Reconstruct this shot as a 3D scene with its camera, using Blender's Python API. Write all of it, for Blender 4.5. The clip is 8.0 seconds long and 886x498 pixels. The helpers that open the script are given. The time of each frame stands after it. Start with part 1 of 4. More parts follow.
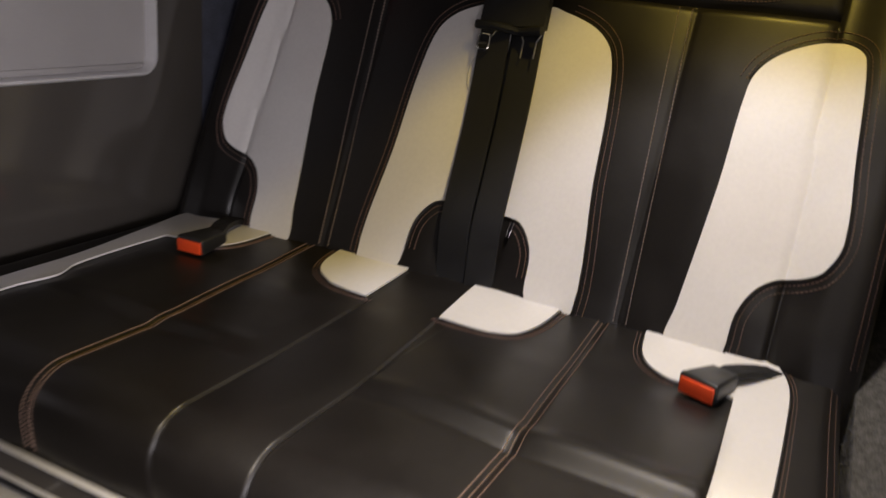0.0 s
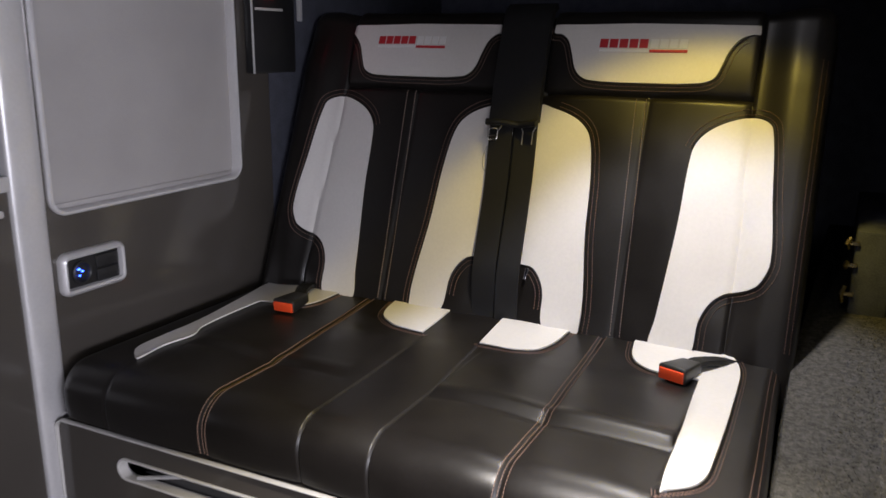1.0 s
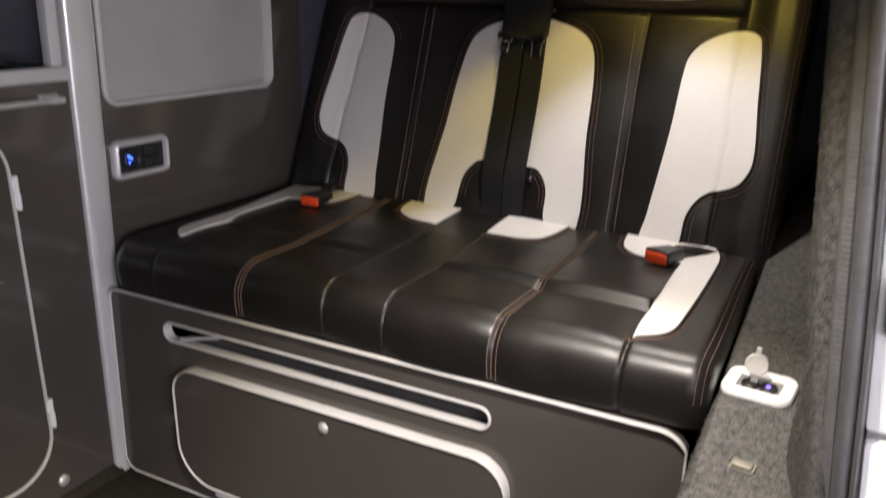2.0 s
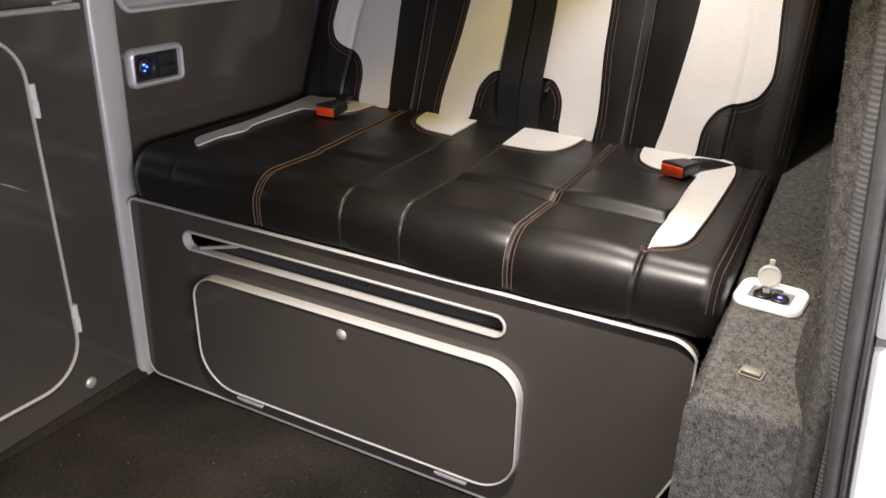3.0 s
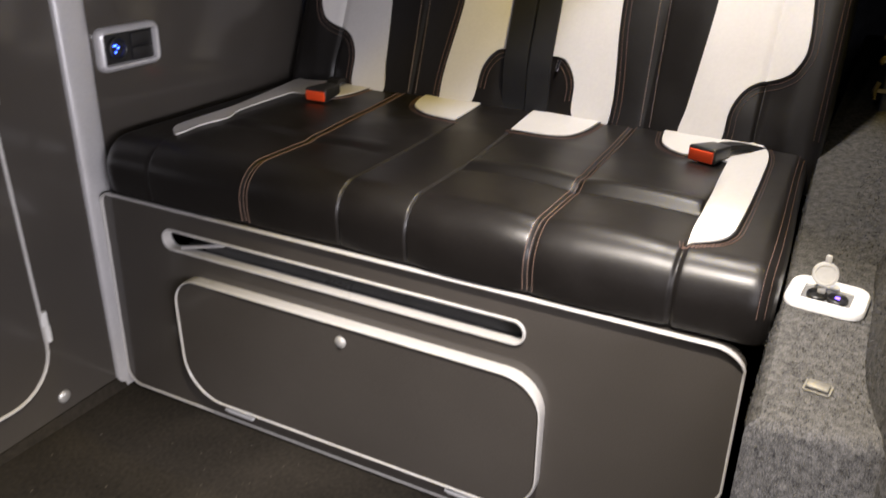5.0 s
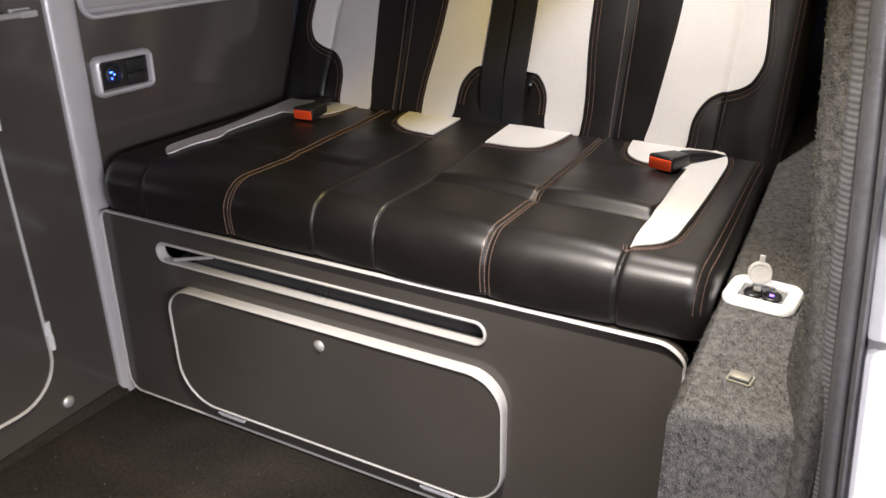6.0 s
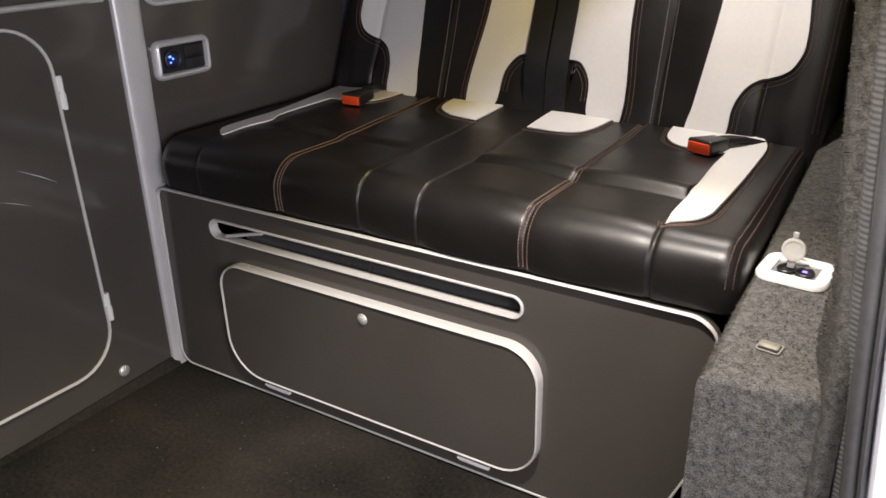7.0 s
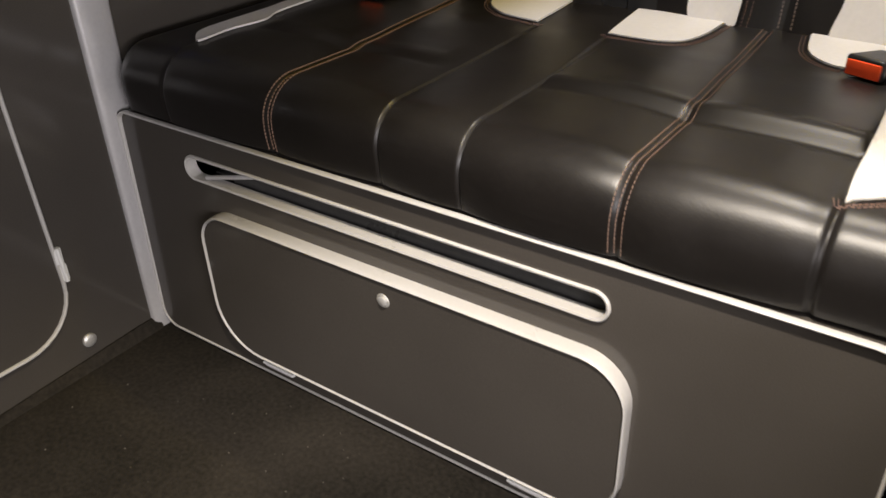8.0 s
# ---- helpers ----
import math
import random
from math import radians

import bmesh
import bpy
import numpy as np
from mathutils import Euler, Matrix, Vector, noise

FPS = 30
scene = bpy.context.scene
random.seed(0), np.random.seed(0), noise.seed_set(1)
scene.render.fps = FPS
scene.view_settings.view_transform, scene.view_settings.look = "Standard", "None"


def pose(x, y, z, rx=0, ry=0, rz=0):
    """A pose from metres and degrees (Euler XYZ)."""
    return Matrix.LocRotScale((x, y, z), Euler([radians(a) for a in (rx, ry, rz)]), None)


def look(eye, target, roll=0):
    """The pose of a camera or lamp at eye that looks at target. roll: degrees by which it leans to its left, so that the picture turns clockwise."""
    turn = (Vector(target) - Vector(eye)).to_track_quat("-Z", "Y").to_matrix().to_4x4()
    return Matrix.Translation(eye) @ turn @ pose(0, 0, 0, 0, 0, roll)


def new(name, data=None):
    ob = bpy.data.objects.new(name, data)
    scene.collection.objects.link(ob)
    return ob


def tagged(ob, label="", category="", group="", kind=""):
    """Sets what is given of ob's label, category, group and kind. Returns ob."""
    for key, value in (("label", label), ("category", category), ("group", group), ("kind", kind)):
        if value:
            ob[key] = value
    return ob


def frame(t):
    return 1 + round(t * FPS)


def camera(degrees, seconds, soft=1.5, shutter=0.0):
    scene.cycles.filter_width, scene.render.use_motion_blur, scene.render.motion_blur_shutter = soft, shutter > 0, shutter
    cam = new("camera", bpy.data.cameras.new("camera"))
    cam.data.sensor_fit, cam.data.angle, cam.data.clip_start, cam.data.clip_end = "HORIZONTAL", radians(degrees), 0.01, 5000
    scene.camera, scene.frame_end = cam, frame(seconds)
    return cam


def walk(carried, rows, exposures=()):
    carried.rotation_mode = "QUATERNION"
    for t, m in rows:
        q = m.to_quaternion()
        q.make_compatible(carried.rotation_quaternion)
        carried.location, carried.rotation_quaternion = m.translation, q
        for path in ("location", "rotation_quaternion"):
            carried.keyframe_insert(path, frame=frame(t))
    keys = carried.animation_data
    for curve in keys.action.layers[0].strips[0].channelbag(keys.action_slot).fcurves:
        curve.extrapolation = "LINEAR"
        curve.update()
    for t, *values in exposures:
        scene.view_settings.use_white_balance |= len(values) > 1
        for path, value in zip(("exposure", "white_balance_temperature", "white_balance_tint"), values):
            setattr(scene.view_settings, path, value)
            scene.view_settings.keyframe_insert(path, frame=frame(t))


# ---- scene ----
cam = camera(56.3, 8.0, shutter=0.5)
PATH = [
    (0, (1.115, -0.538, 0.984), (0.286, 1.172, 0.363), 5.4),
    (0.3, (1.149, -0.676, 0.99), (0.318, 1.03, 0.358), 3.8),
    (0.5, (1.185, -0.749, 1.013), (0.341, 0.955, 0.393), 2.1),
    (0.8, (1.219, -0.851, 1.071), (0.358, 0.881, 0.562), 0.6),
    (1, (1.239, -0.917, 1.082), (0.377, 0.821, 0.595), 0.5),
    (1.2, (1.283, -0.961, 1.054), (0.378, 0.759, 0.581), 0.3),
    (1.5, (1.336, -1.046, 1.05), (0.42, 0.657, 0.541), 0.6),
    (1.7, (1.363, -1.063, 1.034), (0.431, 0.63, 0.52), 0.7),
    (2, (1.345, -1.077, 1.007), (0.452, 0.612, 0.416), 1.4),
    (2.2, (1.312, -1.056, 0.98), (0.451, 0.628, 0.329), 2.0),
    (3.3, (1.363, -1.122, 1.01), (0.477, 0.484, 0.213), 1.8),
    (3.5, (1.375, -1.133, 1.001), (0.481, 0.471, 0.209), 1.9),
    (4, (1.334, -1.084, 0.996), (0.458, 0.506, 0.158), 1.8),
    (4.5, (1.26, -1.041, 0.998), (0.423, 0.56, 0.14), 1.8),
    (4.7, (1.241, -1.024, 0.984), (0.411, 0.583, 0.131), 1.9),
    (5, (1.24, -0.992, 0.965), (0.406, 0.632, 0.149), 1.3),
    (5.2, (1.253, -0.959, 0.992), (0.423, 0.676, 0.193), 0.5),
    (6.3, (1.402, -1.047, 0.978), (0.457, 0.534, 0.198), -0.7),
    (6.5, (1.415, -1.062, 0.967), (0.442, 0.502, 0.188), -0.8),
    (7, (1.399, -1.061, 0.966), (0.404, 0.489, 0.187), -0.8),
    (7.2, (1.362, -1.01, 0.965), (0.372, 0.532, 0.164), -0.7),
    (7.5, (1.266, -0.919, 0.94), (0.301, 0.596, 0.059), -0.3),
    (7.8, (1.181, -0.781, 0.892), (0.206, 0.657, -0.098), -0.8),
    (8, (1.156, -0.725, 0.896), (0.162, 0.676, -0.128), -1.2),
]

EXPOSURES = [(0.0, 0.04, 7000, 18), (0.6, 0.26, 6650, 17), (1.0, 0.38, 6450, 16), (1.5, 0.44, 6400, 17), (2.0, 0.18, 6750, 17), (2.2, 0.08, 6850, 16), (3.3, 0.32, 6850, 16), (4.0, 0.15, 6850, 16),
             (4.6, 0.28, 6850, 16), (5.0, 0.42, 6800, 16), (6.4, 0.34, 6700, 16), (7.0, 0.24, 6800, 16), (7.5, 0.22, 7050, 16), (8.0, 0.14, 7200, 14)]
walk(cam, [(t, look(eye, target, roll)) for t, eye, target, roll in PATH], EXPOSURES)

# ---- light ----
world = bpy.data.worlds.new("garage_air")
world.use_nodes = True
world.node_tree.nodes["Background"].inputs[0].default_value = (0.62, 0.68, 0.85, 1)
world.node_tree.nodes["Background"].inputs[1].default_value = 0.05
scene.world = world


def area(name, eye, target, w, h, watts, color):
    data = bpy.data.lights.new(name, "AREA")
    data.shape, data.size, data.size_y, data.energy, data.color = "RECTANGLE", w, h, watts, color
    ob = new(name, data)
    ob.matrix_world = look(eye, target)
    return ob


def spot(name, eye, target, half, blend, watts, color, radius=0.032):
    data = bpy.data.lights.new(name, "SPOT")
    data.spot_size, data.spot_blend, data.energy, data.color = radians(2 * half), blend, watts, color
    data.shadow_soft_size = radius
    ob = new(name, data)
    ob.matrix_world = look(eye, target)
    return ob


# the roof's recessed downlights: a cool core, a yellow fringe of the lens, and a faint spill
for lx, ly, core, tone, half, fringe, spill in ((0.98, 0.37, 33, (0.66, 0.74, 1.0), 29.6, 17.0, 1.5), (1.03, -0.56, 108, (0.92, 0.92, 0.95), 38.0, 19, 4)):
    spot("downlight_core", (lx, ly, 1.605), (lx, ly - 0.001, 0.0), half, 0.45, core, tone)
    spot("downlight_fringe", (lx, ly, 1.605), (lx, ly - 0.001, 0.0), 40.2, 0.30, fringe, (1.0, 0.77, 0.10))
    spot("downlight_spill", (lx, ly, 1.605), (lx, ly - 0.001, 0.0), 78.0, 1.0, spill, (1.0, 0.98, 0.98))
# unseen fill lamps outside the sliding door, standing in for the bright garage's light
area("garage_end_fill", (2.7, -4.4, 1.25), (0.7, 0.3, 0.7), 3.0, 1.6, 52, (0.91, 0.92, 1.0))
area("garage_side_fill", (4.4, -2.4, 1.22), (0.2, 0.2, 1.0), 2.0, 0.5, 112, (0.89, 0.91, 1.0))
area("door_edge_fill", (2.05, -1.9, 2.35), (1.3, -0.3, 0.9), 1.2, 0.25, 16, (0.98, 0.97, 1.0))


# ---- materials ----
def surface(name, color, rough=0.5, metal=0.0, vary=0.12, scale=14.0, fine=160.0, bump=0.0, bump_scale=300.0, spread=0.1,
            coat=0.0, specular=0.5, second=None, contrast=0.5):
    """A principled material whose colour and gloss vary at two scales, with a fine relief."""
    m = bpy.data.materials.new(name)
    m.use_nodes = True
    n, l = m.node_tree.nodes, m.node_tree.links
    b = n["Principled BSDF"]
    b.inputs["Metallic"].default_value = metal
    b.inputs["Specular IOR Level"].default_value = specular
    b.inputs["Coat Weight"].default_value = coat
    b.inputs["Coat Roughness"].default_value = 0.12
    where = n.new("ShaderNodeTexCoord")
    def noise_at(s, detail):
        t = n.new("ShaderNodeTexNoise")
        t.inputs["Scale"].default_value, t.inputs["Detail"].default_value = s, detail
        l.new(where.outputs["Object"], t.inputs["Vector"])
        return t.outputs["Fac"]
    broad, grain = noise_at(scale, 5), noise_at(fine, 3)
    add = n.new("ShaderNodeMath")
    add.operation = "MULTIPLY_ADD"
    l.new(grain, add.inputs[0])
    add.inputs[1].default_value = contrast
    half = n.new("ShaderNodeMath")
    half.operation = "MULTIPLY"
    half.inputs[1].default_value = 1 - contrast
    l.new(broad, half.inputs[0])
    l.new(half.outputs[0], add.inputs[2])
    ramp = n.new("ShaderNodeValToRGB")
    low = [c * (1 - vary) for c in color]
    high = second or [min(1, c * (1 + vary)) for c in color]
    ramp.color_ramp.elements[0].position, ramp.color_ramp.elements[1].position = 0.32, 0.68
    ramp.color_ramp.elements[0].color, ramp.color_ramp.elements[1].color = (*low, 1), (*high, 1)
    l.new(add.outputs[0], ramp.inputs[0])
    l.new(ramp.outputs[0], b.inputs["Base Color"])
    span = n.new("ShaderNodeMapRange")
    span.inputs["To Min"].default_value, span.inputs["To Max"].default_value = max(0.02, rough - spread), min(1, rough + spread)
    span.inputs["From Min"].default_value, span.inputs["From Max"].default_value = 0.3, 0.7
    l.new(broad, span.inputs["Value"])
    l.new(span.outputs[0], b.inputs["Roughness"])
    if bump:
        relief = n.new("ShaderNodeBump")
        relief.inputs["Strength"].default_value, relief.inputs["Distance"].default_value = bump, 0.0015
        l.new(noise_at(bump_scale, 4), relief.inputs["Height"])
        l.new(relief.outputs[0], b.inputs["Normal"])
    return m


def glow(name, color, strength):
    m = bpy.data.materials.new(name)
    m.use_nodes = True
    b = m.node_tree.nodes["Principled BSDF"]
    b.inputs["Base Color"].default_value = (*color, 1)
    b.inputs["Emission Color"].default_value = (*color, 1)
    b.inputs["Emission Strength"].default_value = strength
    return m


BLACK_LEATHER = surface("black_leather", (0.0102, 0.0087, 0.0079), 0.40, specular=0.42, vary=0.25, scale=9, bump=0.10, bump_scale=420, spread=0.06)
WHITE_LEATHER = surface("white_leather", (0.74, 0.72, 0.70), 0.48, vary=0.04, scale=9, bump=0.08, bump_scale=420, spread=0.05)
LAMINATE = surface("grey_laminate", (0.066, 0.059, 0.052), 0.14, specular=0.60, vary=0.14, scale=4, fine=500, bump=0.02, bump_scale=60, spread=0.05)
SILVER = surface("silver_edging", (0.64, 0.63, 0.635), 0.34, metal=0.35, vary=0.05, spread=0.06)
WHITE_TRIM = surface("white_edging", (0.53, 0.517, 0.495), 0.32, vary=0.05, spread=0.08)
WHITE_PLASTIC = surface("white_plastic", (0.78, 0.78, 0.77), 0.35, vary=0.03)
BLIND_CLOTH = surface("grey_blind_cloth", (0.345, 0.33, 0.325), 0.55, vary=0.11, scale=7, fine=900, bump=0.05, bump_scale=900)
CARPET = surface("grey_felt_carpet", (0.045, 0.045, 0.046), 0.95, vary=0.75, scale=110, fine=620, bump=1.0, bump_scale=650,
                 specular=0.1, second=(0.155, 0.150, 0.141), contrast=0.60)
FLOOR_CARPET = surface("dark_floor_carpet", (0.0072, 0.0066, 0.0056), 0.9, vary=0.5, scale=3.2, fine=130, bump=0.6, bump_scale=480,
                       specular=0.12, second=(0.036, 0.031, 0.025), contrast=0.36)
# one lining in two tones; the darker copy stands in for shade
SHADED_CLOTH = surface("shaded_dark_lining", (0.064, 0.068, 0.088), 0.85, vary=0.3, scale=30, fine=300, bump=0.4, bump_scale=400, specular=0.15)
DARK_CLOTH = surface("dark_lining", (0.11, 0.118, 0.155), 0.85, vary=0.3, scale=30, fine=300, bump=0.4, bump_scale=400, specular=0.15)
WEBBING = surface("black_webbing", (0.012, 0.012, 0.013), 0.62, vary=0.25, scale=40, fine=700, bump=0.5, bump_scale=900, specular=0.3)
BLACK_PLASTIC = surface("black_plastic", (0.016, 0.016, 0.017), 0.38, vary=0.2, bump=0.08, bump_scale=600)
DARK_PAINT = surface("dark_grey_frame_paint", (0.050, 0.049, 0.048), 0.36, vary=0.15)
GREY_CRUMB = surface("pale_dust", (0.17, 0.15, 0.125), 0.9, vary=0.6, scale=60)
GREY_PLASTIC = surface("grey_plastic", (0.16, 0.16, 0.16), 0.5, vary=0.1)
PALE_PLASTIC = surface("pale_grey_plastic", (0.52, 0.51, 0.49), 0.5, vary=0.08)
ORANGE_RED = surface("orange_red_plastic", (0.90, 0.085, 0.02), 0.4, vary=0.05)
THREAD = surface("rust_thread", (0.160, 0.100, 0.080), 0.6, vary=0.3, scale=60)
PALE_THREAD = surface("pale_rust_thread", (0.170, 0.110, 0.084), 0.6, vary=0.25, scale=60)
SEAM_THREAD = surface("pale_seam_thread", (0.21, 0.165, 0.145), 0.6, vary=0.25, scale=60)
CHROME = surface("chrome", (0.75, 0.74, 0.72), 0.16, metal=1.0, vary=0.05)
BRASS = surface("yellow_zinc", (0.62, 0.50, 0.24), 0.25, metal=1.0, vary=0.1)
PALE_STEEL = surface("pale_satin_steel", (0.62, 0.61, 0.58), 0.42, metal=0.55, vary=0.06)
DULL_STEEL = surface("dull_steel", (0.24, 0.23, 0.20), 0.5, metal=0.6, vary=0.15)
STEEL = surface("satin_steel", (0.50, 0.49, 0.46), 0.34, metal=0.9, vary=0.08)
RUBBER = surface("door_rubber", (0.080, 0.080, 0.084), 0.36, vary=0.2, scale=25, bump=0.1, spread=0.1)
GREY_RUBBER = surface("ribbed_grey_rubber", (0.105, 0.105, 0.108), 0.6, vary=0.2, scale=30)
WHITE_PAINT = surface("white_car_paint", (0.80, 0.80, 0.81), 0.22, vary=0.02, coat=0.5)
GLOSS_PANEL = surface("glossy_dark_splashback", (0.060, 0.066, 0.078), 0.14, vary=0.15, scale=3, spread=0.05)
WORKTOP_GLOSS = surface("black_glass", (0.012, 0.012, 0.013), 0.10, vary=0.2, spread=0.04)
RED_PRINT = surface("red_print", (0.55, 0.03, 0.04), 0.5, vary=0.05)
WHITE_PRINT = surface("white_print", (0.85, 0.85, 0.84), 0.5, vary=0.03)
WALL_PAINT = surface("garage_wall_paint", (0.62, 0.62, 0.60), 0.8, vary=0.06, scale=2)
CONCRETE = surface("concrete_floor", (0.20, 0.19, 0.175), 0.8, vary=0.2, scale=2, bump=0.2, bump_scale=60)
BLUE_GLOW = glow("blue_led", (0.03, 0.10, 1.0), 9.0)
VIOLET_GLOW = glow("violet_led", (0.18, 0.10, 1.0), 4.0)
RED_GLOW = glow("red_led", (1.0, 0.03, 0.08), 5.0)


# ---- building helpers ----
def mesh_part(name, verts, faces, material, parent=None, label="", smooth=True):
    data = bpy.data.meshes.new(name)
    data.from_pydata([tuple(v) for v in verts], [], faces)
    data.validate()
    data.materials.append(material)
    bm = bmesh.new()
    bm.from_mesh(data)
    bmesh.ops.recalc_face_normals(bm, faces=bm.faces)
    bm.to_mesh(data)
    bm.free()
    data.polygons.foreach_set("use_smooth", [smooth] * len(data.polygons))
    if smooth:
        data.set_sharp_from_angle(angle=radians(38))
    ob = new(name, data)
    if parent:
        ob.parent = parent
    if label:
        tagged(ob, label)
    return ob


def thing(name, label, category, group="", kind=""):
    ob = new(name)
    ob.empty_display_size = 0.05
    return tagged(ob, label, category, group, kind)


def box_data(lo, hi, bevel=0.0, segments=2):
    bm = bmesh.new()
    bmesh.ops.create_cube(bm, size=1.0)
    for v in bm.verts:
        v.co = [lo[i] if v.co[i] < 0 else hi[i] for i in range(3)]
    if bevel:
        bmesh.ops.bevel(bm, geom=bm.edges[:], offset=bevel, segments=segments, affect="EDGES", profile=0.5)
    verts, faces = [v.co.copy() for v in bm.verts], [[v.index for v in f.verts] for f in bm.faces]
    bm.free()
    return verts, faces


def box(name, lo, hi, material, parent=None, bevel=0.0, label="", segments=2):
    return mesh_part(name, *box_data(lo, hi, bevel, segments), material, parent, label)


def merged(*pieces):
    verts, faces = [], []
    for v, f in pieces:
        n = len(verts)
        verts += list(v)
        faces += [[i + n for i in g] for g in f]
    return verts, faces


def moved(piece, m):
    return [m @ Vector(v) for v in piece[0]], piece[1]


def grid_faces(rows, cols, wrap=False):
    out = []
    for i in range(rows - 1):
        for j in range(cols if wrap else cols - 1):
            k = (j + 1) % cols
            out.append([i * cols + j, i * cols + k, (i + 1) * cols + k, (i + 1) * cols + j])
    return out


def curve2(points, closed=True, steps=6):
    """A smooth curve through a few control points of the plane; a point given twice is a sharp corner."""
    p = [np.array(q, float) for q in points]
    n, out = len(p), []

    def pace(i):
        a, b, c = (p[(i + k) % n] if closed else p[min(max(i + k, 0), n - 1)] for k in (-1, 0, 1))
        before, after = np.hypot(*(b - a)), np.hypot(*(c - b))
        return (c - a) / max(before + after, 1e-6)

    for i in range(n if closed else n - 1):
        b, c = p[i], p[(i + 1) % n]
        h = np.hypot(*(c - b))
        m1, m2 = pace(i) * h, pace((i + 1) % n) * h
        for k in range(steps):
            t = k / steps
            out.append((2 * t**3 - 3 * t**2 + 1) * b + (t**3 - 2 * t**2 + t) * m1 + (3 * t**2 - 2 * t**3) * c + (t**3 - t**2) * m2)
    if not closed:
        return out + [p[-1]]
    return [q for q, before in zip(out, out[-1:] + out[:-1]) if np.hypot(*(q - before)) > 1e-4]


def rounded(x0, x1, z0, z1, radii, steps=8):
    """A rectangle with its own radius at each corner: low left, low right, top right, top left."""
    out = []
    for (cx, cz, a0), r in zip(((x0, z0, 180), (x1, z0, 270), (x1, z1, 0), (x0, z1, 90)), radii):
        sx, sz = (1 if cx == x0 else -1), (1 if cz == z0 else -1)
        for k in range(steps + 1):
            a = radians(a0 + 90 * k / steps)
            out.append(np.array((cx + sx * r + r * math.cos(a), cz + sz * r + r * math.sin(a))))
    return out


def outward(loop):
    n = len(loop)
    area2 = sum(loop[i][0] * loop[(i + 1) % n][1] - loop[(i + 1) % n][0] * loop[i][1] for i in range(n))
    sign = 1 if area2 > 0 else -1
    out = []
    for i in range(n):
        d = loop[(i + 1) % n] - loop[i - 1]
        d = d / max(1e-9, np.hypot(*d))
        out.append(np.array((d[1], -d[0])) * sign)
    return out


def band(loop, profile, place):
    """A strip of that cross-section (outward, height) along a closed loop; place(a, b, h) gives the point."""
    normals, verts = outward(loop), []
    for p, n in zip(loop, normals):
        verts += [place(*(p + n * o), h) for o, h in profile]
    verts_n, cols = len(loop), len(profile)
    faces = []
    for i in range(verts_n):
        j = (i + 1) % verts_n
        for k in range(cols):
            m = (k + 1) % cols
            faces.append([i * cols + k, j * cols + k, j * cols + m, i * cols + m])
    return verts, faces


def half_round(width, depth, steps=6):
    """The cross-section of an edging strip: flat behind, rounded in front."""
    return [(-width / 2, 0.0)] + [(-width / 2 * math.cos(math.pi * k / steps), depth * (0.55 + 0.45 * math.sin(math.pi * k / steps)))
                                  for k in range(steps + 1)] + [(width / 2, 0.0)]


def slab(loop, holes, h0, h1, place):
    """A plate of that outline with holes through it, from height h0 to h1."""
    bm = bmesh.new()
    edges = []
    for ring in (loop, *holes):
        vs = [bm.verts.new((p[0], p[1], 0)) for p in ring]
        edges += [bm.edges.new((vs[i], vs[(i + 1) % len(vs)])) for i in range(len(vs))]
    bmesh.ops.triangle_fill(bm, edges=edges, use_beauty=True)
    bm.verts.index_update()
    flat = [v.co.copy() for v in bm.verts]
    tris = [[v.index for v in f.verts] for f in bm.faces]
    rim = [[v.index for v in e.verts] for e in bm.edges if len(e.link_faces) == 1]
    bm.free()
    n = len(flat)
    verts = [place(p.x, p.y, h0) for p in flat] + [place(p.x, p.y, h1) for p in flat]
    return verts, tris + [[i + n for i in f] for f in tris] + [[a, b, b + n, a + n] for a, b in rim]


def tube(points, radius, sides=10):
    verts = []
    pts = [Vector(p) for p in points]
    for i, p in enumerate(pts):
        d = (pts[min(i + 1, len(pts) - 1)] - pts[max(i - 1, 0)]).normalized()
        a = d.orthogonal().normalized() if i == 0 else (a - d * a.dot(d)).normalized()
        b = d.cross(a)
        verts += [p + (a * math.cos(2 * math.pi * k / sides) + b * math.sin(2 * math.pi * k / sides)) * radius for k in range(sides)]
    n = len(pts)
    return verts, grid_faces(n, sides, True) + [list(range(sides)), list(range((n - 1) * sides, n * sides))]


def lathe(profile, sides=28):
    """A turned piece about z from (radius, height) pairs."""
    verts = [(r * math.cos(2 * math.pi * k / sides), r * math.sin(2 * math.pi * k / sides), h) for r, h in profile for k in range(sides)]
    n = len(profile)
    return verts, grid_faces(n, sides, True) + [list(range(sides)), list(range((n - 1) * sides, n * sides))]


def front(x, z, h):
    """Onto the face of the seat's box, h metres towards the cab."""
    return Vector((x, -h, z))


def side(y, z, h):
    """Onto the inner side wall, h metres into the van."""
    return Vector((h, y, z))


def smooth_step(a, b, x):
    t = min(1.0, max(0.0, (x - a) / (b - a)))
    return t * t * (3 - 2 * t)


def bell(x, w):
    return math.exp(-(x / w) ** 2)


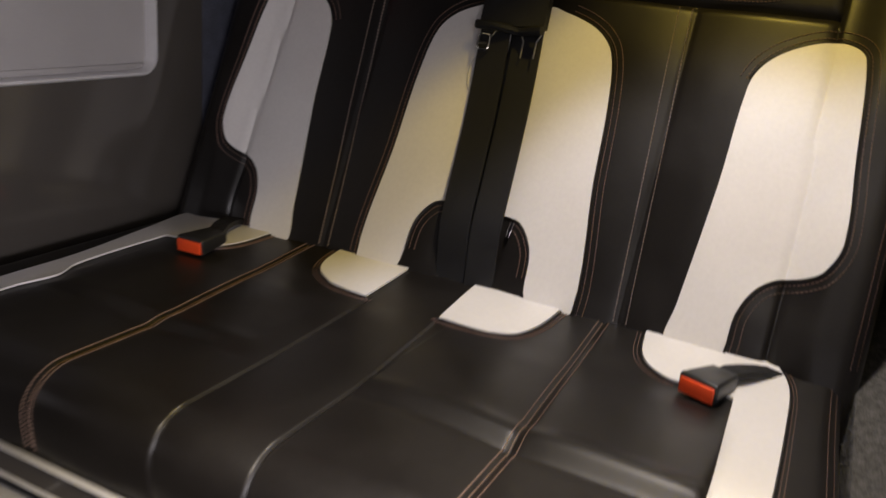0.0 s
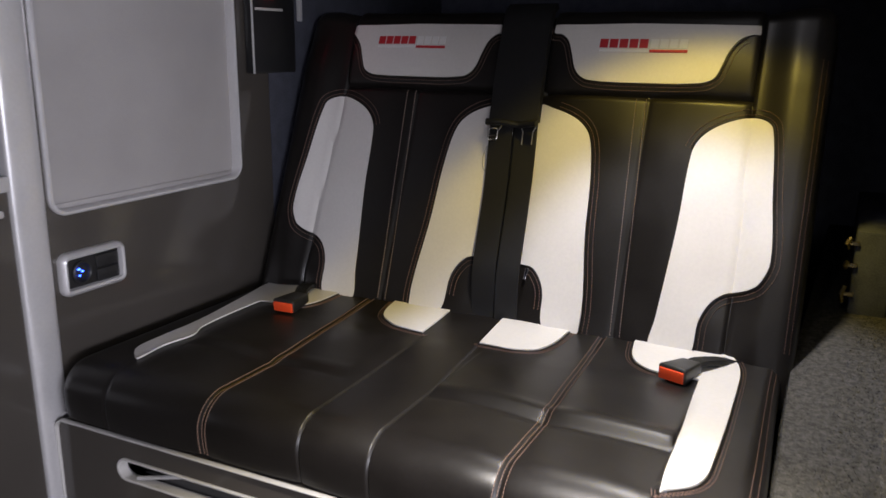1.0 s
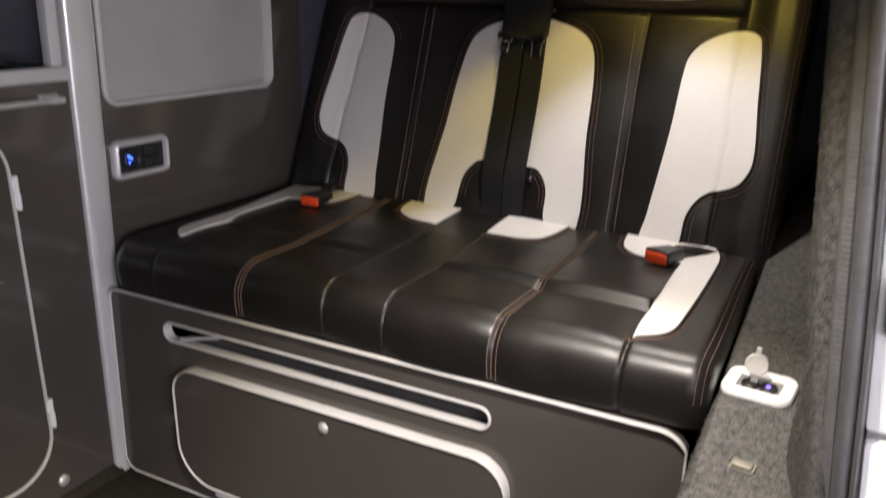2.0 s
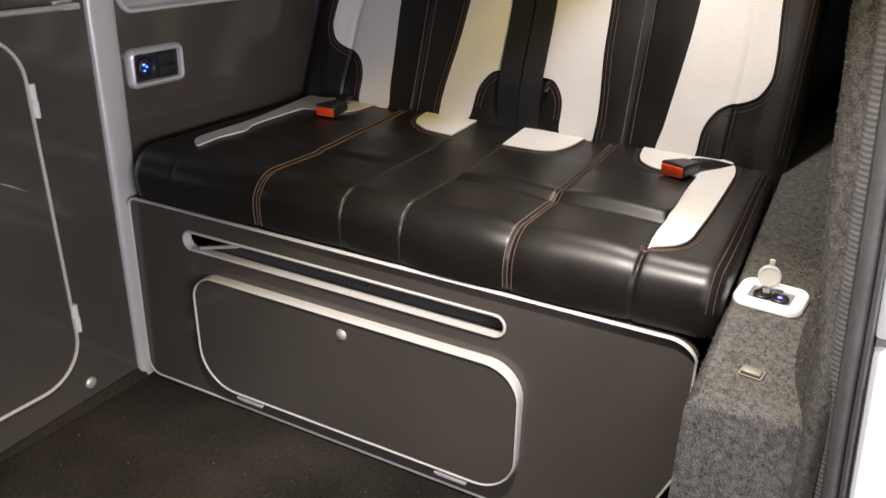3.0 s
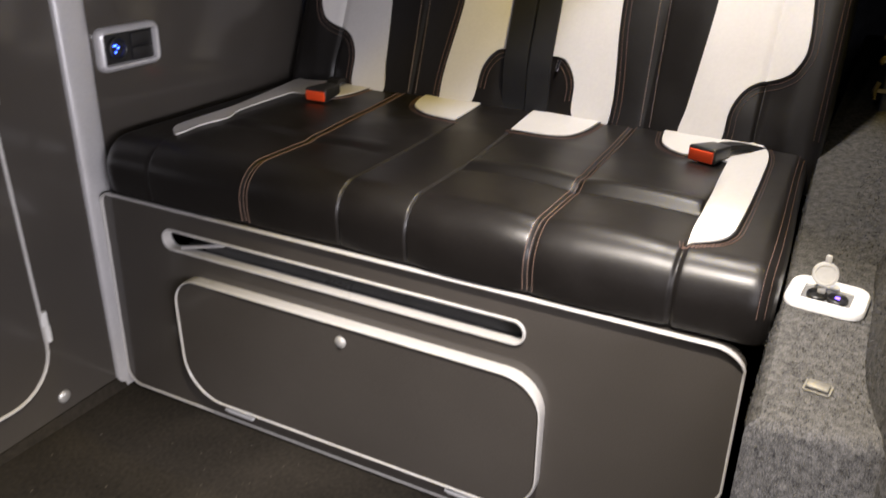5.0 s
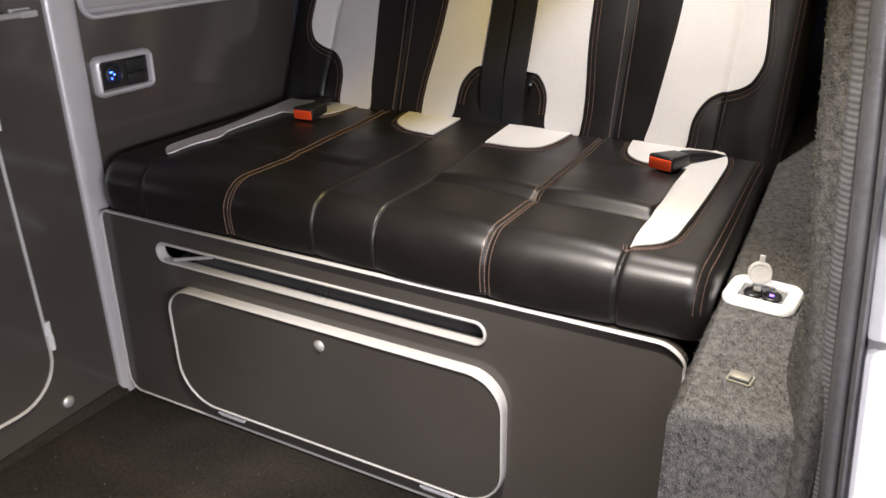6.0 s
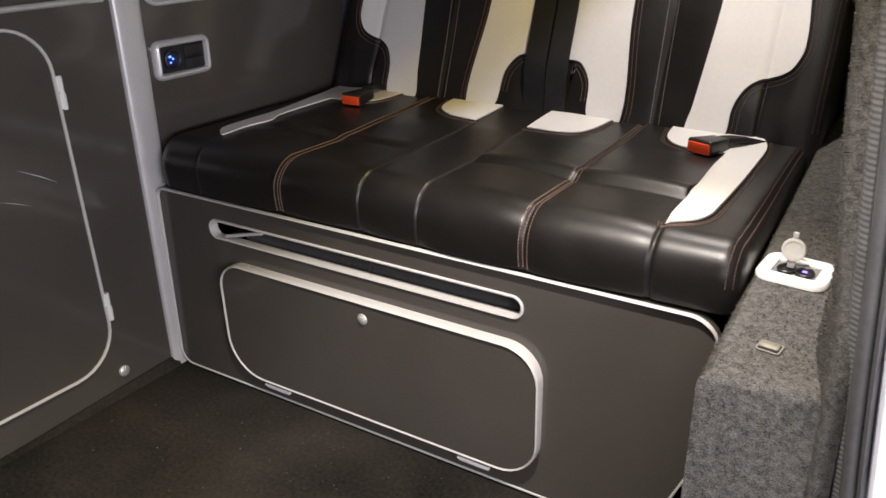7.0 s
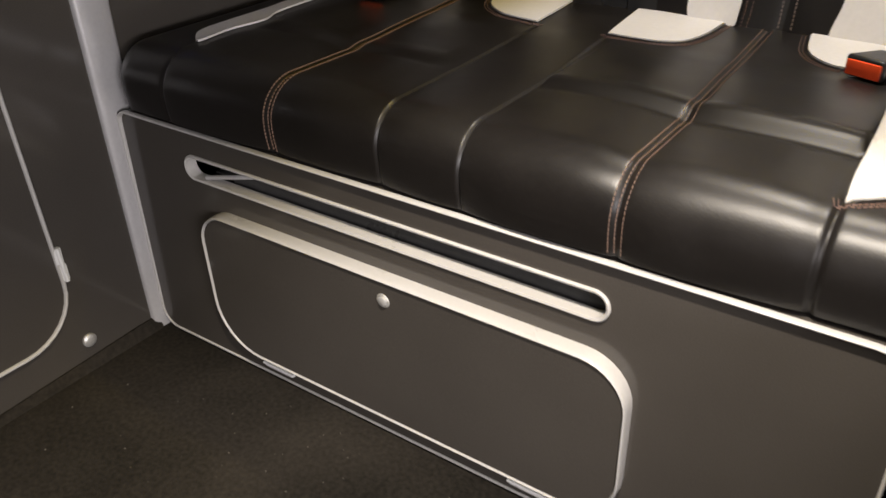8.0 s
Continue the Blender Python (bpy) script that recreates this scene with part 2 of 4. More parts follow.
# ---- the van's shell ----
floor = tagged(box("floor", (-0.02, -3.0, -0.04), (1.36, 1.62, 0.0), FLOOR_CARPET), "dark brown-black van floor carpet with dusty worn patches", "floor", kind="structure")
edge_line = [(y, 0.022 + 0.042 * min(0.0, y + 0.05) if y > -0.4 else 0.0075) for y in np.linspace(-1.6, -0.01, 40)]
edge = [p for y, z in edge_line for p in ((0.0005, y, 0.0005), (0.016, y, 0.0005), (0.009, y, z * 0.6), (0.004, y, z), (0.0005, y, z))]
tagged(mesh_part("trim_carpet_edge", edge, grid_faces(40, 5, True) + [list(range(5)), list(range(195, 200))], FLOOR_CARPET), "dark floor carpet edge turned up against the kitchen unit", "carpet edge", kind="structure")
ceiling = tagged(box("ceiling", (-0.60, -3.0, 1.62), (1.46, 1.62, 1.66), SHADED_CLOTH), "dark lined van roof", "ceiling", kind="structure")
tagged(box("wall_back", (-0.56, 1.56, -0.04), (1.40, 1.60, 1.618), DARK_CLOTH), "dark lining of the closed tailgate", "wall", kind="structure")
tagged(box("wall_front", (-0.56, -3.0, -0.04), (1.40, -2.96, 1.618), SHADED_CLOTH), "dark front end of the van", "wall", kind="structure")
tagged(box("wall_left", (-0.60, -2.96, -0.04), (-0.56, 1.56, 1.618), DARK_CLOTH), "dark outer side wall behind the kitchen unit", "wall", kind="structure")
tagged(box("wall_right_rear", (1.348, 0.16, -0.04), (1.385, 1.56, 1.618), DARK_CLOTH), "dark lined rear side wall of the van", "wall", kind="structure")
tagged(box("wall_right_cab", (1.335, -2.96, -0.04), (1.375, -1.75, 1.618), DARK_CLOTH), "dark lining beside the cab seats", "wall", kind="structure")
tagged(box("wall_door_header", (1.300, -1.75, 1.30), (1.345, 0.16, 1.618), DARK_CLOTH), "dark lined header over the sliding door", "wall", kind="structure")
tagged(box("door_sill", (1.361, -1.75, -0.10), (1.46, -0.24, -0.004), RUBBER, bevel=0.008), "black rubber step sill of the sliding door", "sill", kind="structure")

# the garage round the van
tagged(box("garage_floor", (-4.0, -6.0, -0.60), (6.0, 5.0, -0.50), CONCRETE), "grey concrete garage floor", "floor", kind="structure")
tagged(box("garage_wall_east", (5.0, -6.0, -0.50), (5.2, 5.0, 2.6), WALL_PAINT), "off-white painted garage wall", "wall", kind="structure")
tagged(box("garage_wall_south", (-4.0, -6.2, -0.50), (6.0, -6.0, 2.6), WALL_PAINT), "off-white painted garage wall", "wall", kind="structure")
tagged(box("garage_wall_north", (-4.0, 5.0, -0.50), (6.0, 5.2, 2.6), WALL_PAINT), "off-white painted garage wall", "wall", kind="structure")
tagged(box("garage_wall_west", (-4.2, -6.0, -0.50), (-4.0, 5.0, 2.6), WALL_PAINT), "off-white painted garage wall", "wall", kind="structure")
tagged(box("garage_ceiling", (-4.0, -6.0, 2.6), (6.0, 5.0, 2.7), WALL_PAINT), "off-white garage ceiling", "ceiling", kind="structure")

# the side wall panel beside the seat, with the opening of the blind
BLIND = rounded(0.043, 0.540, 0.782, 1.33, (0.03, 0.03, 0.03, 0.03))
wall_panel = tagged(mesh_part("wall_side", *slab(rounded(-0.011, 0.66, 0.0, 1.615, (0.001,) * 4, 1), [BLIND], -0.016, 0.0, side), LAMINATE, smooth=False),
                    "glossy dark grey laminate side panel beside the bench", "wall panel", kind="structure")

post = []
for z in (0.0, 0.4, 0.8, 1.615):
    left = -0.022 - 0.012 * min(1.0, z / 0.8)
    for k in range(15):
        a = math.pi * k / 14
        post.append((0.001 + 0.011 * math.sin(a) ** 0.6, (left + 0.031) / 2 - (0.031 - left) / 2 * math.cos(a), z))
    post += [(-0.012, 0.031, z), (-0.012, left, z)]
pv, pn = post, 17
tagged(mesh_part("trim_post", pv, grid_faces(4, pn, True) + [list(range(pn)), list(range(3 * pn, 4 * pn))], SILVER),
       "tall satin silver corner post of the furniture", "post", kind="structure")


# ---- the box under the seat ----
def seat_box():
    root = thing("seat_base_cabinet", "dark grey laminate bench base with white edging and a flap door", "cabinet")
    outline = [np.array(p) for p in rounded(0.014, 1.176, 0.008, 0.422, (0.032, 0.010, 0.045, 0.022))]
    cut = []
    for p in outline:  # the low corner by the wheel arch is cut off at a slant
        limit = 1.172 - max(0.0, 0.195 - p[1]) * 0.42
        cut.append(np.array((min(p[0], limit), p[1])))
    extra = [k for k in range(len(cut)) if cut[k][0] > 1.1 and cut[k][1] > 0.3]
    cut.insert(extra[0], np.array((1.172, 0.195)))
    slot = rounded(0.160, 0.868, 0.341, 0.380, (0.0192,) * 4)
    door_hole = rounded(0.191, 0.906, 0.045, 0.298, (0.085, 0.075, 0.062, 0.055))
    mesh_part("front_panel", *slab(cut, [slot, door_hole], -0.018, 0.0, front), LAMINATE, root, smooth=False)
    mesh_part("panel_edging", *band(cut, half_round(0.0040, 0.0085), lambda x, z, h: front(x, z, h * (0.28 + 0.72 * smooth_step(0.375, 0.418, z)) if h > 0 else h)), WHITE_TRIM, root, "white edging strip")
    mesh_part("slot_edging", *band(slot, [(0.0018, 0.0), (0.0018, 0.0025), (0.0, 0.0040), (-0.0028, 0.0028), (-0.0028, -0.017), (0.0018, -0.017)], front), WHITE_TRIM, root, "white edging strip round the slot")
    def ajar(x, z, h):  # hinged below, the flap stands out a little at its top
        return front(x, z, h * (0.66 + 0.34 * (z - 0.044) / 0.253) if h > 0 else h)
    door = mesh_part("flap_door", *slab([p - n * 0.003 for p, n in zip(door_hole, outward(door_hole))], [], -0.006, 0.0195, ajar), LAMINATE, root, smooth=False)
    mesh_part("door_edging", *band(door_hole, half_round(0.0050, 0.023), ajar), WHITE_TRIM, door, "white edging strip")
    lock = moved(lathe([(0.0125, 0.0), (0.0125, 0.002), (0.0112, 0.0032), (0.0098, 0.0024), (0.0086, 0.0024), (0.0082, 0.0055), (0.0065, 0.0068), (0.0010, 0.0070)]), Matrix.Translation((0.554, -0.0172, 0.266)) @ pose(0, 0, 0, 90) @ Matrix.Scale(0.88, 4))
    mesh_part("push_lock", *lock, PALE_STEEL, door, "round satin push-button lock")
    for x in (0.311, 0.782):
        leaf = merged(box_data((x - 0.031, -0.009, 0.0265), (x + 0.031, -0.001, 0.0325), 0.002), tube([(x - 0.033, -0.009, 0.0335), (x + 0.033, -0.009, 0.0335)], 0.0025))
        mesh_part("hinge", *leaf, WHITE_PLASTIC, door, "small white hinge")
    # the carcass behind the front, open at the slot
    mesh_part("carcass", *merged(box_data((0.014, 0.0185, 0.0), (0.030, 0.56, 0.40)), box_data((1.100, 0.0185, 0.0), (1.116, 0.56, 0.40)),
                                 box_data((0.03, 0.545, 0.0), (1.10, 0.56, 0.40)), box_data((0.03, 0.0185, 0.402), (1.10, 0.56, 0.412))), BLACK_PLASTIC, root)
    rail = merged(tube([(0.235, 0.040, 0.343), (0.90, 0.040, 0.343)], 0.016, 16), box_data((0.19, 0.03, 0.343), (0.27, 0.055, 0.346)))
    mesh_part("bed_frame_rail", *rail, DARK_PAINT, root, "black tube of the folding frame")
    strut = tube([(0.200, 0.003, 0.3480), (0.292, 0.012, 0.3690)], 0.0036, 8)
    mesh_part("frame_strut", *strut, SILVER, root, "bright steel strut")
    return root


seat_box()

# ---- the upholstery ----
SEAT_TOP, SEAT_R, SEAT_BACK = 0.530, 0.055, 0.66
X0, X1 = 0.030, 1.191


def seat_profile(s):
    """The point and normal of the cushion's section at s metres from its back edge, over the top and down the front."""
    flat = SEAT_BACK - 0.05
    if s <= flat:
        return SEAT_BACK - s, SEAT_TOP, 0.0, 1.0
    a = (s - flat) / SEAT_R
    if a <= math.pi / 2:
        return 0.05 - SEAT_R * math.sin(a), SEAT_TOP - SEAT_R * (1 - math.cos(a)), -math.sin(a), math.cos(a)
    d = s - flat - SEAT_R * math.pi / 2
    return 0.05 - SEAT_R + 0.006 * (d / 0.05) ** 2, SEAT_TOP - SEAT_R - d, -1.0, 0.0


SEAT_SLANT = {0.367: 0.115, 0.545: 0.040, 0.669: 0.080, 0.868: 0.060}


def seam_x(x, yy):
    return x - SEAT_SLANT[x] * min(0.6, max(0.0, yy - 0.20)) - 0.010 * (SEAT_SLANT[x] > 0.1) * smooth_step(0.06, -0.06, yy)


SEAT_SEAMS = (0.367, 0.545, 0.669, 0.868)


def seat_relief(x, s):
    yy = SEAT_BACK - s
    d = 0.0
    edges = [0.14] + [seam_x(q, yy) for q in SEAT_SEAMS] + [1.062]
    for i, (a, b) in enumerate(zip(edges, edges[1:])):
        if a < x < b:
            t = (x - a) / (b - a)
            d += (0.0035 if i == 2 else 0.0065) * (4 * t * (1 - t)) ** 0.85 * (1 - 0.9 * smooth_step(0.36, 0.43, yy))
    for k, q in enumerate(SEAT_SEAMS):
        fade = 1 - smooth_step(0.41, 0.44, yy) if k in (1, 2) else 1
        d -= fade * (0.0026 if k in (1, 2) else 0.003) * bell(x - seam_x(q, yy), 0.0022 if k in (1, 2) else 0.005)
    inside = smooth_step(0.15, 0.19, x) * (1 - smooth_step(0.500, 0.535, x)) * 0.30 + smooth_step(0.668, 0.676, x) * (1 - smooth_step(1.055, 1.066, x)) * (0.55 + 0.45 * smooth_step(0.68, 1.0, x))
    inside *= 1 - 0.92 * smooth_step(0.29, 0.42, yy)
    if yy > -0.1:
        ripple = 0.0016 * noise.noise((x * 14, yy * 9, 0.3))
        fold = yy - 0.186 - 0.004 * math.sin(x * 11)
        d += inside * (0.008 * (smooth_step(-0.016, 0.010, fold) - 0.3) + 0.0052 * bell(fold - 0.018, 0.016) - 0.0018 * bell(fold + 0.016, 0.008)) + ripple * (0.3 + inside)
    if yy < 0.10:
        d -= 0.0045 * bell(x - 1.066, 0.004) * (1 - smooth_step(0.05, 0.09, yy)) + 0.003 * bell(x - 0.146, 0.004) * (1 - smooth_step(0.0, 0.05, yy))
    if yy < 0.02:
        d += 0.004 * math.sin(x * 9.0 + 0.6) * smooth_step(0.02, -0.06, yy)
    r = 0.030
    for gap in (x - X0, X1 - x):
        if gap < r:
            d -= r - math.sqrt(max(0.0, r * r - (r - gap) ** 2))
    return d


def seat_point(x, s, off=0.0):
    y, z, ny, nz = seat_profile(s)
    d = seat_relief(x, s) + off
    x -= 0.020 * smooth_step(1.10, X1, x) * smooth_step(0.0, 0.6, y)
    return Vector((x, y + ny * d, z + nz * d))


def on_seat(x, y, off=0.0):
    """Over the top and the front: y below 0.05 runs on down the front face."""
    return seat_point(x, SEAT_BACK - y, off)


BK_Y, BK_Z, BK_K = 0.581, 0.540, 0.405
BK_N = Vector((0, -1, BK_K)).normalized()
BK_TOP = 1.119
BX0, BX1 = 0.022, 1.186
MID = 0.605


def back_relief(x, z):
    xm = MID + abs(x - MID)
    d = 0.0
    # side bolster, then its round outer edge
    d += 0.020 * smooth_step(1.068, 1.13, xm) * (1 - 0.5 * smooth_step(1.0, 1.12, z))
    seam = 1.058 + 0.012 * smooth_step(0.97, 0.68, z)
    d -= (0.0060 if 0.64 < z < 0.945 else 0.0050) * bell(xm - seam, 0.0044)
    if 0.66 < xm < seam and z < 0.978:
        for a, b in ((0.66, 0.864), (0.864, seam)):
            if a < xm < b:
                t = (xm - a) / (b - a)
                d += 0.007 * (4 * t * (1 - t)) ** 0.85
        d -= 0.0018 * bell(xm - 0.864, 0.006)
    if 0.64 < xm < seam:
        d -= 0.007 * bell(z - 0.978, 0.006)
        if z > 0.978:
            d += 0.012 * math.sin(math.pi * min(1.0, (z - 0.978) / 0.16)) ** 0.6
    d += 0.010 * bell(xm - 1.06, 0.06) * bell(z - 0.565, 0.05)
    d -= 0.012 * (1 - smooth_step(0.60, 0.665, xm))
    d += 0.0025 * noise.noise((x * 9, z * 7, 2.0))
    r = 0.034
    gap = BX1 - x if x > MID else x - BX0
    if gap < r:
        d -= r - math.sqrt(max(0.0, r * r - (r - gap) ** 2))
    return d


def on_back(x, z, off=0.0):
    zz = min(z, BK_TOP)
    base = Vector((x, BK_Y + BK_K * (zz - BK_Z), zz))
    n = BK_N
    if z > BK_TOP:  # the roll over the top edge
        a = min(math.pi / 2, (z - BK_TOP) / 0.03)
        up = Vector((0, BK_K, 1)).normalized()
        base = base + up * 0.03 * math.sin(a) - BK_N * 0.03 * (1 - math.cos(a))
        n = (BK_N * math.cos(a) + up * math.sin(a)).normalized()
    return base + n * (back_relief(x, zz) + off)


def cuts(lo, hi, step, around=(), fine=0.0015, reach=0.009):
    out = set(np.round(np.arange(lo, hi + 1e-6, step), 5)) | {lo, hi}
    for c in around:
        out |= set(np.round(np.arange(c - reach, c + reach, fine), 5))
    return sorted(q for q in out if lo <= q <= hi)


def upholstered(name, f, us, vs, depth, material, parent):
    verts = [f(u, v) for v in vs for u in us]
    faces = grid_faces(len(vs), len(us))
    n, cols = len(verts), len(us)
    rim = [j for j in range(cols)] + [i * cols + cols - 1 for i in range(1, len(vs))] + [(len(vs) - 1) * cols + j for j in range(cols - 2, -1, -1)] + [i * cols for i in range(len(vs) - 2, 0, -1)]
    verts += [verts[i] + depth for i in rim]
    m = len(rim)
    faces += [[rim[i], rim[(i + 1) % m], n + (i + 1) % m, n + i] for i in range(m)] + [[n + i for i in range(m)]]
    return mesh_part(name, verts, faces, material, parent)


def inlay(name, outline, f, material, parent, label="", rise=0.0046, step=0.007, lip=0.0035):
    """A leather panel sewn into the cover: follows its surface, with an edge that dips into the seam."""
    loop = curve2(outline, steps=5)
    bm = bmesh.new()
    face = bm.faces.new([bm.verts.new((p[0], p[1], 0)) for p in loop])
    rimmed = bmesh.ops.inset_region(bm, faces=[face], thickness=lip, use_even_offset=True, use_boundary=True)
    xs, ys = [p[0] for p in loop], [p[1] for p in loop]
    for q in np.arange(min(xs) + step / 2, max(xs), step):
        bmesh.ops.bisect_plane(bm, geom=bm.verts[:] + bm.edges[:] + bm.faces[:], plane_co=(q, 0, 0), plane_no=(1, 0, 0))
    for q in np.arange(min(ys) + step / 2, max(ys), step):
        bmesh.ops.bisect_plane(bm, geom=bm.verts[:] + bm.edges[:] + bm.faces[:], plane_co=(0, q, 0), plane_no=(0, 1, 0))
    outer = {v for v in bm.verts if any(len(e.link_faces) < 2 for e in v.link_edges)}
    bm.verts.index_update()
    verts = [f(v.co.x, v.co.y, 0.0014 if v in outer else rise) for v in bm.verts]
    faces = [[v.index for v in g.verts] for g in bm.faces]
    bm.free()
    return mesh_part(name, verts, faces, material, parent, label)


def along(points, step):
    pts = [np.array(p, float) for p in points]
    out, carry = [], 0.0
    for a, b in zip(pts, pts[1:]):
        length = np.hypot(*(b - a))
        while carry < length:
            out.append((a + (b - a) * carry / length, (b - a) / length))
            carry += step
        carry -= length
    return out


def stitches(lines, f, step=0.0056, length=0.0040, width=0.0013, height=0.0013):
    verts, faces = [], []
    for line in lines:
        for p, d in along(line, step):
            c = np.array((-d[1], d[0]))
            n = len(verts)
            for s in (-0.5, 0.5):
                for w, h in ((-1, 0.0003), (-0.5, 1), (0.5, 1), (1, 0.0003)):
                    q = p + d * s * length + c * w * width * 0.5
                    verts.append(f(q[0], q[1], height * h + (0.0004 if h == 1 else 0)))
            faces += [[n, n + 1, n + 5, n + 4], [n + 1, n + 2, n + 6, n + 5], [n + 2, n + 3, n + 7, n + 6], [n, n + 1, n + 2, n + 3], [n + 4, n + 5, n + 6, n + 7]]
    return verts, faces


def beside(outline, off, first=0.0, last=1.0, steps=8):
    """A line that runs beside a closed outline, over a share of its length."""
    loop = curve2(outline, steps=steps)
    rim = [p + n * off for p, n in zip(loop, outward(loop))]
    rim = rim + rim
    n = len(loop)
    return rim[int(first * n):int(last * n) + 1]


def flip(outline):
    return [(2 * MID - x, z) for x, z in outline]


WING = [(1.056, 0.945), (1.084, 0.941), (1.101, 0.924), (1.117, 0.80), (1.128, 0.695), (1.114, 0.658), (1.094, 0.645), (1.058, 0.635),
        (1.034, 0.616), (1.018, 0.581), (1.011, 0.525), (0.972, 0.523), (0.934, 0.525), (0.940, 0.575), (0.955, 0.739), (0.961, 0.872), (0.974, 0.903), (1.006, 0.928)]
INNER = [(0.640, 0.952), (0.667, 0.948), (0.726, 0.926), (0.756, 0.896), (0.771, 0.827), (0.780, 0.71), (0.797, 0.530), (0.760, 0.525), (0.722, 0.530),
         (0.711, 0.598), (0.684, 0.635), (0.640, 0.648), (0.634, 0.80)]
HEAD = [(0.648, 1.113), (0.648, 1.113), (0.85, 1.115), (1.055, 1.111), (1.055, 1.111), (1.055, 1.095), (1.042, 1.094), (1.022, 1.086), (1.005, 1.065), (0.995, 1.039), (0.983, 1.013), (0.955, 1.003), (0.85, 1.001),
        (0.735, 1.004), (0.708, 1.019), (0.692, 1.058), (0.682, 1.080), (0.666, 1.093), (0.648, 1.096)]
WING_L = [(x + 0.003, z + 0.008 if z > 0.53 else z) for x, z in flip(WING)]
INNER_L = [(x + 0.008, z + 0.004 if z > 0.53 else z) for x, z in flip(INNER)]
HEAD_L = [(max(0.150, x - 0.026), z) for x, z in flip(HEAD)]
STRIP = [(0.914, 0.60), (0.99, 0.622), (1.063, 0.604), (1.100, 0.536), (1.112, 0.452), (1.117, 0.131), (1.106, 0.084), (1.068, 0.050), (1.068, 0.050), (1.063, 0.12), (1.061, 0.22),
         (1.054, 0.36), (1.050, 0.435), (1.050, 0.435), (1.010, 0.440), (0.968, 0.440), (0.932, 0.473), (0.914, 0.535)]
STRIP_L = [(0.235, 0.600), (0.15, 0.622), (0.085, 0.612), (0.058, 0.56), (0.072, 0.46), (0.098, 0.28), (0.100, 0.17), (0.106, 0.112), (0.132, 0.080), (0.150, 0.072), (0.140, 0.144),
           (0.151, 0.207), (0.131, 0.254), (0.124, 0.36), (0.124, 0.442), (0.124, 0.442), (0.165, 0.448), (0.217, 0.452), (0.236, 0.482), (0.242, 0.54)]
PATCH_R = [(0.647, 0.437), (0.647, 0.437), (0.636, 0.53), (0.628, 0.618), (0.628, 0.618), (0.69, 0.620), (0.764, 0.612), (0.775, 0.525), (0.758, 0.456), (0.721, 0.434), (0.684, 0.433)]
PATCH_L = [(0.519, 0.441), (0.519, 0.441), (0.512, 0.53), (0.503, 0.618), (0.503, 0.618), (0.44, 0.622), (0.378, 0.612), (0.376, 0.565), (0.399, 0.498), (0.446, 0.455), (0.484, 0.444)]


PATCH_R = [(x + 0.004, y - (0.010 if y < 0.5 else 0.0)) for x, y in PATCH_R]
PATCH_L = [(x + 0.010, y - (0.014 if y < 0.5 else 0.0)) for x, y in PATCH_L]


